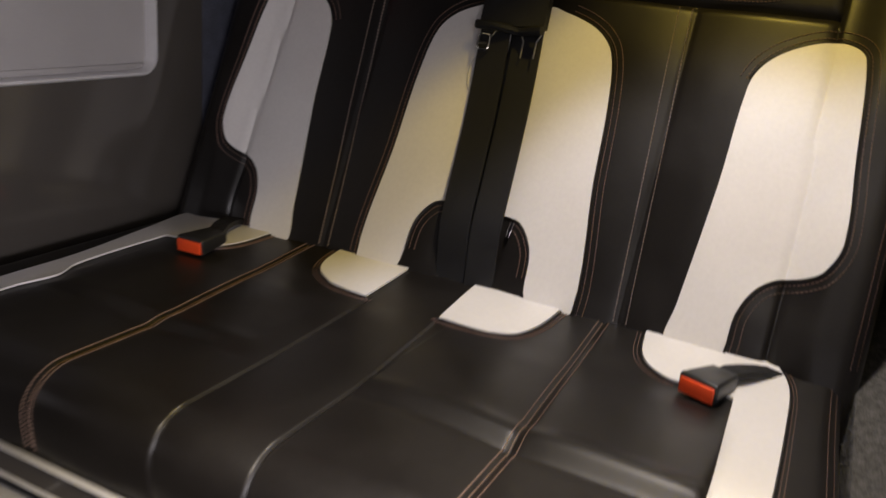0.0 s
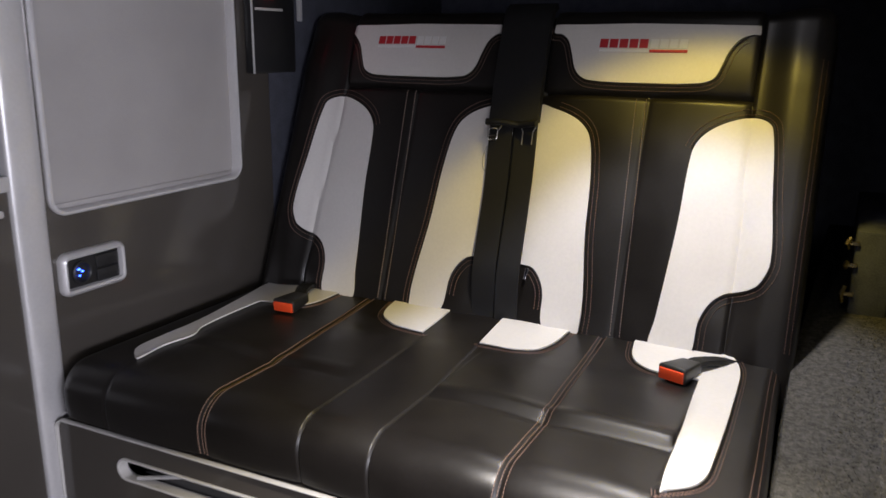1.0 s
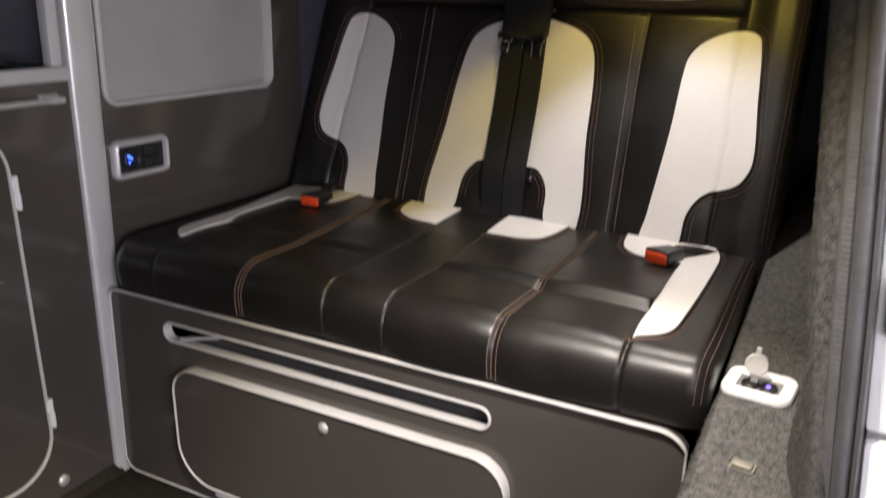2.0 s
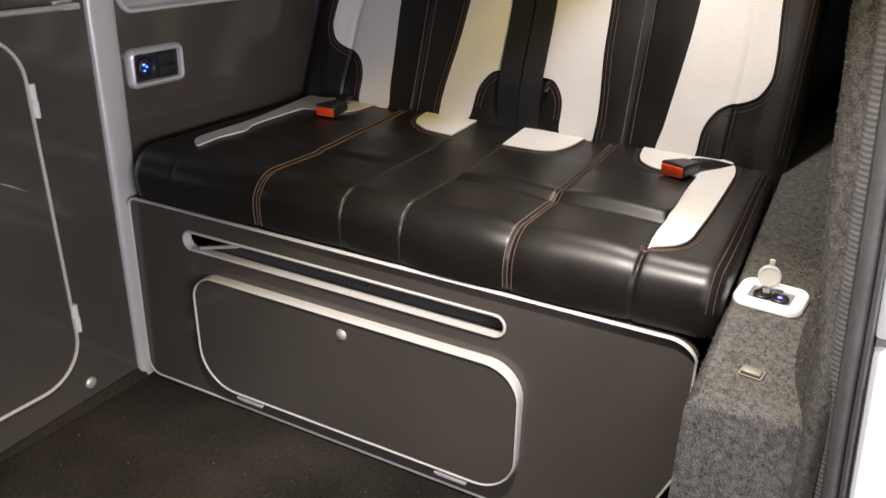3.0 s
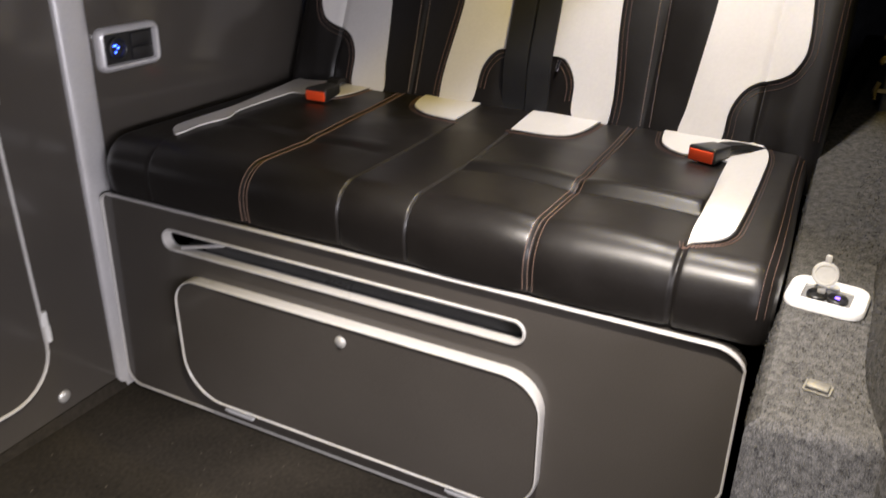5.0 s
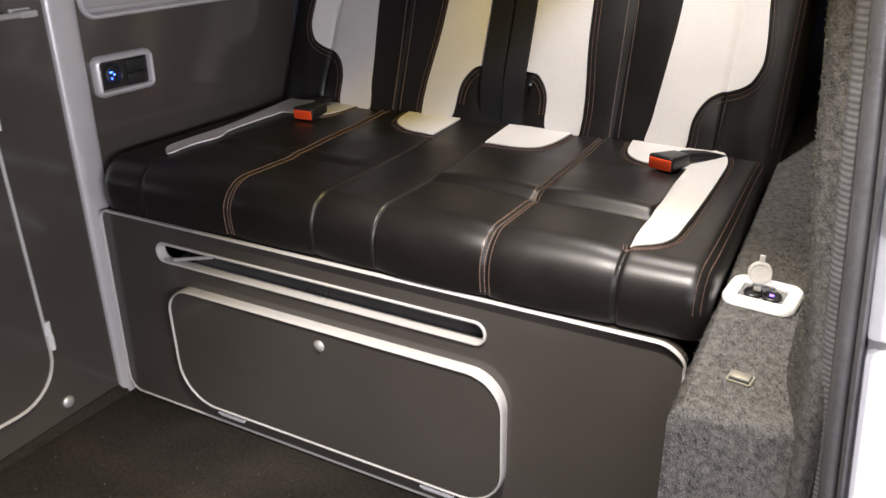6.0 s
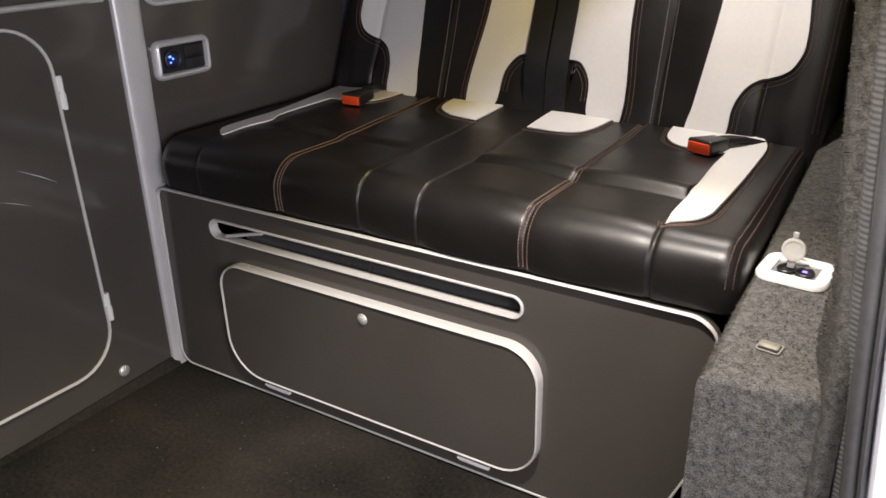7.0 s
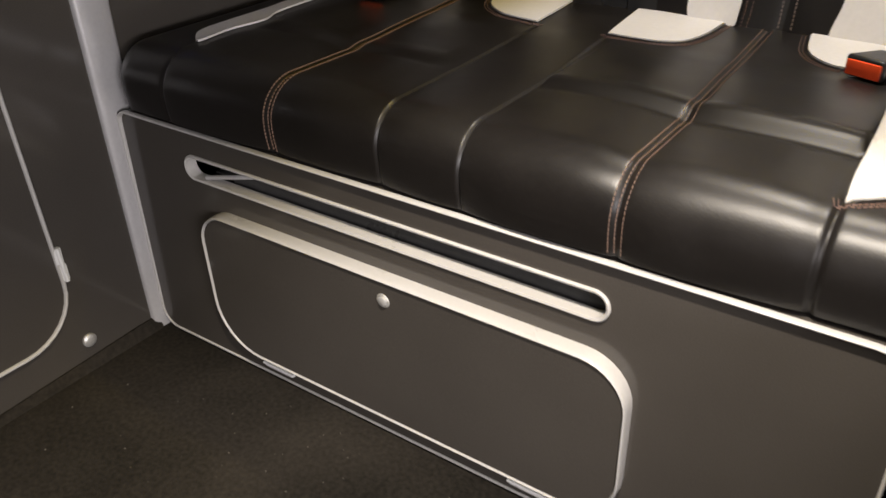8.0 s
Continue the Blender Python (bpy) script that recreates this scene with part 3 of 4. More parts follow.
def bench():
    root = thing("bench_seat", "black leather camper bench with white leather inlays and rust stitching", "bench seat")
    us = cuts(X0, X1, 0.006, (0.146, 1.066), 0.002)
    us = sorted(set(us) | {round(c + k * 0.003, 5) for c in SEAT_SEAMS for k in range(-15, 5)})
    us = sorted(set(us) | {round(c + k * 0.0015, 5) for c in SEAT_SEAMS[1:3] for k in range(-32, 6)})
    us = sorted(set(us) | {X0 + 0.001, X0 + 0.003, X0 + 0.007, X1 - 0.001, X1 - 0.003, X1 - 0.007})
    vs = cuts(0.0, SEAT_BACK - 0.05 + SEAT_R * math.pi / 2 + 0.045, 0.007, (SEAT_BACK - 0.19,), 0.0025, 0.035)
    cushion = upholstered("seat_cushion", seat_point, us, vs, Vector((0, 0.02, -0.012)), BLACK_LEATHER, root)
    for outline in (STRIP, STRIP_L, PATCH_R, PATCH_L):
        inlay("white_inlay", outline, on_seat, WHITE_LEATHER, cushion, "white leather inlay")
    ys = np.arange(0.58, -0.085, -0.01)
    def seam(q, off):
        return [(seam_x(q, y) + off, y) for y in ys]
    mesh_part("stitching", *stitches([seam(q, o) for q in (SEAT_SEAMS[0], SEAT_SEAMS[3]) for o in (-0.0075, -0.0015, 0.0075)], on_seat), PALE_THREAD, cushion, "rust and cream seam stitching")["kind"] = "stuff"
    rims = []
    for outline, a, b in ((STRIP, 0.15, 0.45), (STRIP, 0.80, 0.97), (PATCH_R, 0.42, 1.0), (PATCH_L, 0.42, 1.0), (STRIP_L, 0.78, 1.0)):
        rims += [beside(outline, o, a, b) for o in (0.0065, 0.0115)]
        welt = [on_seat(p[0], p[1], 0.0012) for p in beside(outline, 0.0022, a, b)]
        mesh_part("seam_welt", *tube(welt, 0.0019, 8), BLACK_LEATHER, cushion)
    rims += [[(X1 - 0.018, y) for y in np.arange(0.56, -0.05, -0.02)], [(X1 - 0.009, y) for y in np.arange(0.56, -0.05, -0.02)]]
    mesh_part("edge_stitching", *stitches(rims, on_seat), THREAD, cushion, "rust-red edge stitching")["kind"] = "stuff"
    # the backrest
    us = cuts(BX0, BX1, 0.006, (0.864, 1.064, 2 * MID - 0.864, 2 * MID - 1.064), 0.002)
    us = sorted(set(us) | {BX0 + 0.001, BX0 + 0.003, BX0 + 0.007, BX1 - 0.001, BX1 - 0.003, BX1 - 0.007})
    vs = cuts(0.46, BK_TOP, 0.007, (0.978,), 0.002, 0.016) + [BK_TOP + 0.03 * math.pi / 2 * k / 7 for k in range(1, 8)]
    backrest = upholstered("backrest", on_back, us, vs, -BK_N * 0.11, BLACK_LEATHER, root)
    for outline in (WING, WING_L, INNER, INNER_L, HEAD, HEAD_L):
        inlay("white_inlay", outline, on_back, WHITE_LEATHER, backrest, "white leather inlay")
    lines = []
    for outline, a, b in ((WING, 0.86, 1.55), (WING_L, 0.86, 1.55), (INNER, 0.10, 0.52), (INNER_L, 0.10, 0.52), (INNER, 0.66, 0.80), (INNER_L, 0.66, 0.80), (HEAD, 0.27, 0.99), (HEAD_L, 0.27, 0.99)):
        lines += [beside(outline, o, a, b) for o in ((0.006, 0.013) if outline in (HEAD, HEAD_L) else (0.0075, 0.0165))]
        welt = [on_back(p[0], p[1], 0.0014) for p in beside(outline, 0.0024, a, b)]
        mesh_part("seam_welt", *tube(welt, 0.0022, 8), BLACK_LEATHER, backrest)
    seams = [[(x + o - 0.045 * (z - 0.55), z) for z in np.arange(0.972, 0.53, -0.02)] for x in (0.866, 0.347) for o in (-0.009, 0.010)]
    mesh_part("seam_stitching", *stitches(seams, on_back, 0.0056, 0.0038, 0.0017, 0.0015), SEAM_THREAD, backrest, "pale seam stitching")["kind"] = "stuff"
    lines += [[(BX1 - 0.016, z) for z in np.arange(1.05, 0.54, -0.02)], [(BX1 - 0.008, z) for z in np.arange(1.05, 0.54, -0.02)]]
    mesh_part("stitching", *stitches(lines, on_back), THREAD, backrest, "rust-red edge stitching")["kind"] = "stuff"
    # the embroidered marks, as plain bars
    for x, w, z in ((0.227, 0.172, 1.077), (0.750, 0.176, 1.074)):
        def bar(a, b, lo, hi):
            us = np.linspace(x + w * a, x + w * b, 9)
            top = [on_back(u, z + hi, 0.0064) for u in us] + [on_back(u, z + lo, 0.0064) for u in us]
            low = [on_back(u, z + hi, 0.0032) for u in us] + [on_back(u, z + lo, 0.0032) for u in us]
            f = [[i, i + 1, i + 10, i + 9] for i in range(8)]
            return top + low, f + [[0, 9, 27, 18], [8, 17, 35, 26]] + [[i, i + 1, i + 19, i + 18] for i in range(8)] + [[9 + i, 10 + i, 28 + i, 27 + i] for i in range(8)]
        mesh_part("red_bar", *merged(*[bar(k * 0.115, k * 0.115 + 0.095, -0.008, 0.009) for k in range(5)], bar(0.58, 1.0, -0.0165, -0.0115)), RED_PRINT, backrest, "red embroidered mark")
        mesh_part("white_bar", *merged(*[bar(0.585 + k * 0.108, 0.585 + k * 0.108 + 0.085, -0.008, 0.009) for k in range(4)], bar(0.0, 0.57, -0.0165, -0.0115)), WHITE_PRINT, backrest, "white embroidered mark")
    return root


bench()


def ribbon(points, width, thick=0.0022):
    """A strap: a thin closed strip along points, flat across x."""
    verts = []
    pts = [Vector(p) for p in points]
    for i, p in enumerate(pts):
        d = (pts[min(i + 1, len(pts) - 1)] - pts[max(i - 1, 0)]).normalized()
        across = Vector((1, 0, 0))
        across = (across - d * across.dot(d)).normalized()
        n = d.cross(across)
        for a, b in ((-1, -0.5), (-0.96, 0.5), (0.96, 0.5), (1, -0.5)):
            verts.append(p + across * a * width / 2 + n * b * thick)
    k = len(pts)
    return verts, grid_faces(k, 4, True) + [[0, 1, 2, 3], [4 * k - 4, 4 * k - 3, 4 * k - 2, 4 * k - 1]]


def belts():
    root = thing("seat_belt", "black twin seat belt webbing with chrome tongues hanging down the backrest", "seat belt")
    for x0, x1, off, w in ((0.566, 0.588, 0.022, 0.052), (0.618, 0.640, 0.017, 0.050)):
        line = [on_back(x0 + (x1 - x0) * (0.93 - z) / 0.40, z, (off + 0.006 * math.sin(z * 14)) * smooth_step(0.52, 0.63, z) + 0.003) for z in np.arange(0.93, 0.485, -0.02)]
        mesh_part("webbing", *ribbon(line, w), WEBBING, root, "black woven webbing")
    cover = [on_back(0.584 + (1.16 - z) * 0.045, z, 0.036 - 0.010 * smooth_step(0.98, 1.15, z)) for z in np.arange(1.150, 0.905, -0.015)]
    mesh_part("belt_cover", *ribbon(cover, 0.112, 0.012), WEBBING, root, "black fabric belt cover")
    lip = [on_back(x, 0.905, 0.040 + 0.004 * math.sin(x * 90)) for x in np.linspace(0.539, 0.652, 10)]
    mesh_part("cover_hem", *tube(lip, 0.007, 8), WEBBING, root)
    tongue = [on_back(0.556 + p[0], 0.884 + p[1], 0.031) for p in rounded(-0.009, 0.009, -0.013, 0.011, (0.004,) * 4, 3)]
    mesh_part("belt_tongue", *merged(tube(tongue + tongue[:1], 0.0017, 6), tube([on_back(0.549, 0.879, 0.032), on_back(0.563, 0.881, 0.032)], 0.0026, 6),
                                     tube([on_back(0.566, 0.893, 0.031), on_back(0.573, 0.906, 0.031)], 0.0018, 6)), CHROME, root, "chrome belt tongue")
    for x, bend in ((0.618, -0.007), (0.642, 0.006)):
        mesh_part("belt_guide", *tube([on_back(x, 0.868, 0.028), on_back(x - 0.001, 0.893, 0.029), on_back(x + bend, 0.903, 0.031)], 0.0012, 6), STEEL, root, "thin steel guide")
    loop = [on_back(0.545 + 0.012 * math.cos(a), 0.840 + 0.028 * math.sin(a), 0.006) for a in np.linspace(0.4 * math.pi, 1.6 * math.pi, 12)]
    mesh_part("retaining_loop", *tube(loop, 0.0012, 6), PALE_PLASTIC, root, "thin pale cord loop")
    # a chrome sliver modelled for the leather fold's highlight at the notch
    tab = merged(*[moved(box_data((-0.003, -0.001, -0.012), (0.003, 0.001, 0.012), 0.0008), Matrix.Translation(on_back(x, z, 0.010)) @ pose(0, 0, 0, -21, tilt)) for x, z, tilt in ((0.672, 0.622, 8),)])
    mesh_part("fold_glint", *tab, CHROME, root, "bright metal anchor tab")


belts()


def buckle(at, turn, pitch=4, sway=1.0):
    root = thing("seat_belt_buckle", "black belt buckle with orange-red release button lying on the seat", "belt buckle", "belt buckles on the bench")
    root.matrix_world = pose(*at, pitch, 0, turn) @ Matrix.Scale(0.92, 4)
    body = box_data((-0.028, 0.0, 0.0), (0.028, 0.074, 0.030), 0.005, 3)
    body = ([Vector((v.x * (1 - 0.28 * smooth_step(0.04, 0.07, v.y)), v.y, v.z * (1 - 0.25 * smooth_step(0.04, 0.07, v.y)))) for v in body[0]], body[1])
    mesh_part("housing", *body, BLACK_PLASTIC, root)
    mesh_part("release_button", *box_data((-0.0245, -0.0035, 0.003), (0.0245, 0.004, 0.0245), 0.002), ORANGE_RED, root, "orange-red release button")
    stalk = [(0, 0.060, 0.012), (0.004 * sway, 0.085, 0.015), (0.010 * sway, 0.11, 0.012), (0.018 * sway, 0.15, 0.003), (0.024 * sway, 0.19, -0.010)]
    mesh_part("stalk", *ribbon(stalk, 0.028, 0.010), WEBBING, root, "black webbing stalk")
    return root


buckle((1.010, 0.402, 0.5345), -19, 1)
buckle((0.226, 0.390, 0.537), 2, 5, -2.2)


# ---- the kitchen unit ----
def kitchen():
    root = thing("kitchen_unit", "glossy dark grey laminate kitchen unit with a white-edged door", "cabinet")
    # the door's edge leans with the van's side
    door_loop = [np.array((p[0] - 0.032 * (p[1] - 0.21), p[1])) for p in rounded(-0.66, -0.163, 0.080, 0.772, (0.095, 0.095, 0.085, 0.085))]
    mesh_part("front_panel", *slab(rounded(-1.60, -0.012, 0.0, 0.838, (0.001,) * 4, 1), [door_loop], -0.018, 0.0, side), LAMINATE, root, smooth=False)
    mesh_part("carcass", *merged(box_data((-0.54, -1.60, 0.0), (-0.03, -1.585, 0.838)), box_data((-0.54, -0.064, 0.0), (-0.03, -0.049, 0.838)), box_data((-0.55, -1.60, 0.0), (-0.535, -0.049, 0.838))), LAMINATE, root, smooth=False)
    door = mesh_part("door", *slab([p - n * 0.003 for p, n in zip(door_loop, outward(door_loop))], [], -0.012, 0.004, side), LAMINATE, root, smooth=False)
    mesh_part("door_edging", *band(door_loop, half_round(0.0065, 0.009), side), WHITE_TRIM, door, "white edging strip")
    for z, y in ((0.650, -0.170), (0.210, -0.158)):
        leaf = merged(box_data((0.0, y - 0.006, z - 0.030), (0.009, y + 0.008, z - 0.001), 0.002), box_data((0.0, y - 0.008, z + 0.001), (0.009, y + 0.006, z + 0.030), 0.002),
                      tube([(0.009, y + 0.002, z - 0.031), (0.009, y - 0.001, z + 0.031)], 0.004, 8))
        mesh_part("hinge", *leaf, WHITE_PLASTIC, door, "small white hinge")
    cap = moved(lathe([(0.0125, 0.0), (0.0125, 0.003), (0.010, 0.0055), (0.005, 0.0070), (0.0005, 0.0075)], 20), Matrix.Translation((0.0, -0.145, 0.050)) @ pose(0, 0, 0, 0, 90))
    mesh_part("screw_cap", *cap, PALE_STEEL, root, "round metal fixing cap")
    for a, b, w in (((-0.284, 0.533), (-0.21, 0.490), 0.0009), ((-0.33, 0.487), (-0.27, 0.462), 0.0006)):
        d = np.array((b[0] - a[0], b[1] - a[1]))
        n = np.array((-d[1], d[0])) / np.hypot(*d) * w
        mid = np.array(a) + d * 0.55 + n * 1.5
        rim = [np.array(a), mid + n, np.array(b), mid - n]
        mesh_part("scratch", [(0.0046, *p) for p in rim] + [(0.0040, *p) for p in rim], [[0, 1, 2, 3], [0, 1, 5, 4], [1, 2, 6, 5], [2, 3, 7, 6], [3, 0, 4, 7]], PALE_PLASTIC, door, "fine pale scratch", smooth=False)
    top = thing("worktop", "black worktop with a silver front edge", "worktop")
    box("slab", (-0.55, -1.60, 0.840), (0.004, -0.037, 0.860), WORKTOP_GLOSS, top, 0.002)
    box("front_edging", (0.0045, -1.60, 0.837), (0.014, -0.037, 0.863), SILVER, top, 0.003, "satin silver edging")
    hob = thing("hob_lid", "black glass hob lid lying on the worktop", "hob")
    box("glass", (-0.46, -0.80, 0.8615), (-0.06, -0.09, 0.869), WORKTOP_GLOSS, hob, 0.003)
    mesh_part("knob", *moved(lathe([(0.018, 0.0), (0.018, 0.012), (0.014, 0.016), (0.001, 0.017)]), Matrix.Translation((-0.10, -0.16, 0.869))), STEEL, hob, "round steel knob")
    rail = thing("towel_rail", "slim chrome rail under the worktop edge", "rail")
    mesh_part("bar", *tube([(0.026, -0.52, 0.806), (0.026, -0.075, 0.806)], 0.0055, 12), PALE_STEEL, rail)
    for y in (-0.51, -0.082):
        mesh_part("bracket", *merged(box_data((0.0, y - 0.02, 0.798), (0.007, y + 0.02, 0.815), 0.002), box_data((0.005, y - 0.017, 0.800), (0.031, y + 0.017, 0.812), 0.003)), SILVER, rail, "grey bracket")
    upper = thing("upper_frame", "silver-edged frame of the open space over the worktop", "frame")
    box("upright", (-0.012, -0.074, 0.8635), (0.012, -0.050, 1.615), SILVER, upper, 0.003)
    box("back_panel", (-0.545, -1.60, 0.862), (-0.53, -0.030, 1.615), GLOSS_PANEL, upper, 0.0, "glossy dark splashback")
    box("end_panel", (-0.529, -0.046, 0.862), (-0.013, -0.032, 1.615), GLOSS_PANEL, upper)


kitchen()


# ---- fittings on the side panel ----
def blind():
    root = thing("window_blind", "grey blind in a white rounded frame on the side panel", "blind")
    mesh_part("frame", *band(BLIND, [(0.0045, 0.0005), (0.0050, 0.005), (0.002, 0.009), (-0.002, 0.009), (-0.0045, 0.005), (-0.0045, -0.016), (0.0045, -0.0005)], side), SILVER, root, "pale satin frame")
    rows, cols = 40, 24
    verts = []
    for i in range(rows):
        for j in range(cols):
            y, z = 0.039 + 0.505 * j / (cols - 1), 0.778 + 0.558 * i / (rows - 1)
            verts.append((-0.013 - 0.0012 * noise.noise((y * 6, z * 9, 1.0)), y, z))
    n = len(verts)
    verts += [(x - 0.002, y, z) for x, y, z in verts]
    mesh_part("cloth", verts, grid_faces(rows, cols) + [[i + n for i in f] for f in grid_faces(rows, cols)], BLIND_CLOTH, root, "grey blind cloth")
    mesh_part("pull_bar", *box_data((-0.0125, 0.050, 0.789), (-0.0095, 0.533, 0.797), 0.0012), BLIND_CLOTH, root, "grey hem bar")


blind()


def socket_frame(root, loop, place, height, material):
    mesh_part("frame", *band(loop, [(0.007, 0.0), (0.007, height * 0.5), (0.004, height * 0.85), (0.0, height), (-0.004, height * 0.9), (-0.0065, height * 0.5), (-0.0065, 0.0)], place), material, root, "rounded socket frame")


def wall_socket():
    root = thing("wall_socket", "silver-framed black twin socket with a blue light", "socket")
    loop = rounded(0.051, 0.182, 0.637, 0.703, (0.010,) * 4)
    socket_frame(root, loop, side, 0.016, SILVER)
    mesh_part("face_plate", *slab(rounded(0.054, 0.179, 0.640, 0.700, (0.004,) * 4), [], 0.0005, 0.006, side), BLACK_PLASTIC, root)
    ring = moved(lathe([(0.021, 0.0), (0.021, 0.006), (0.018, 0.0075), (0.015, 0.005), (0.014, 0.001)], 26), Matrix.Translation((0.006, 0.088, 0.670)) @ pose(0, 0, 0, 0, 90))
    mesh_part("usb_port", *ring, BLACK_PLASTIC, root)
    for dy, dz, w in ((-0.003, 0.006, 0.006), (0.005, 0.001, 0.004), (-0.001, -0.006, 0.003)):
        mesh_part("blue_light", *box_data((0.0075, 0.083 + dy, 0.668 + dz), (0.0095, 0.083 + dy + w, 0.668 + dz + 0.0035), 0.0008), BLUE_GLOW, root, "blue light")
    for z0 in (0.643, 0.6695):
        mesh_part("switch_rocker", *box_data((0.006, 0.121, z0), (0.0105, 0.172, z0 + 0.024), 0.003), BLACK_PLASTIC, root)


wall_socket()


def control_panel():
    root = thing("control_panel", "black control panel with a red light on the rear side wall", "control panel")
    box("housing", (0.0005, 0.580, 1.008), (0.022, 0.740, 1.235), BLACK_PLASTIC, root, 0.004)
    box("bezel", (0.0225, 0.578, 1.008), (0.026, 0.583, 1.235), SILVER, root, 0.001, "thin grey edge")
    box("divider", (0.0225, 0.592, 1.145), (0.026, 0.690, 1.151), PALE_PLASTIC, root, 0.001)
    box("red_light", (0.0225, 0.615, 1.172), (0.025, 0.665, 1.186), RED_GLOW, root, 0.001, "glowing red display")
    strip = thing("edge_strip", "short pale strip on the rear side wall", "strip")
    box("bar", (0.0005, 0.775, 1.125), (0.012, 0.785, 1.30), SILVER, strip, 0.002)
    # the same lining as the other walls, in its shaded tone
    rear = tagged(box("wall_side_rear", (-0.020, 0.662, 0.0), (0.0, 1.555, 1.615), SHADED_CLOTH), "dark lined rear side wall", "wall", kind="structure")


control_panel()


# ---- the carpeted ledge, the door pillar and the open door ----
def fibres(spots, seed, length=0.0042, width=0.0007):
    """Short bent hairs of the felt, standing off a surface: (point, normal) pairs."""
    r = random.Random(seed)
    verts, faces = [], []
    for p, n in spots:
        d = (n + Vector((r.uniform(-1, 1), r.uniform(-1, 1), r.uniform(-1, 1))) * 0.95).normalized()
        a = d.cross(Vector((r.uniform(-1, 1), r.uniform(-1, 1), 0.3))).normalized() * width * r.uniform(0.6, 1.3)
        h = length * r.uniform(0.35, 1.0)
        bend = Vector((r.uniform(-1, 1), r.uniform(-1, 1), r.uniform(-1, 1))) * h * 0.3
        k = len(verts)
        verts += [p - a, p + a, p + d * h * 0.6 + a * 0.7 + bend * 0.4, p + d * h * 0.6 - a * 0.7 + bend * 0.4, p + d * h + bend]
        faces += [[k, k + 1, k + 2, k + 3], [k + 3, k + 2, k + 4]]
    return verts, faces


def strewn(verts, faces, count, seed, keep):
    """Random spots with normals, spread by area over the faces that keep() accepts."""
    r = random.Random(seed)
    v = [Vector(p) for p in verts]
    tris = [(f[0], f[i], f[i + 1]) for f in faces for i in range(1, len(f) - 1)]
    tris = [t for t in tris if keep((v[t[0]] + v[t[1]] + v[t[2]]) / 3)]
    areas = [(v[b] - v[a]).cross(v[c] - v[a]) for a, b, c in tris]
    out = []
    for a, b, c in r.choices(tris, [q.length for q in areas], k=count):
        n = (v[b] - v[a]).cross(v[c] - v[a]).normalized()
        p, q = r.random(), r.random()
        if p + q > 1:
            p, q = 1 - p, 1 - q
        out.append((v[a] + (v[b] - v[a]) * p + (v[c] - v[a]) * q, n))
    return out


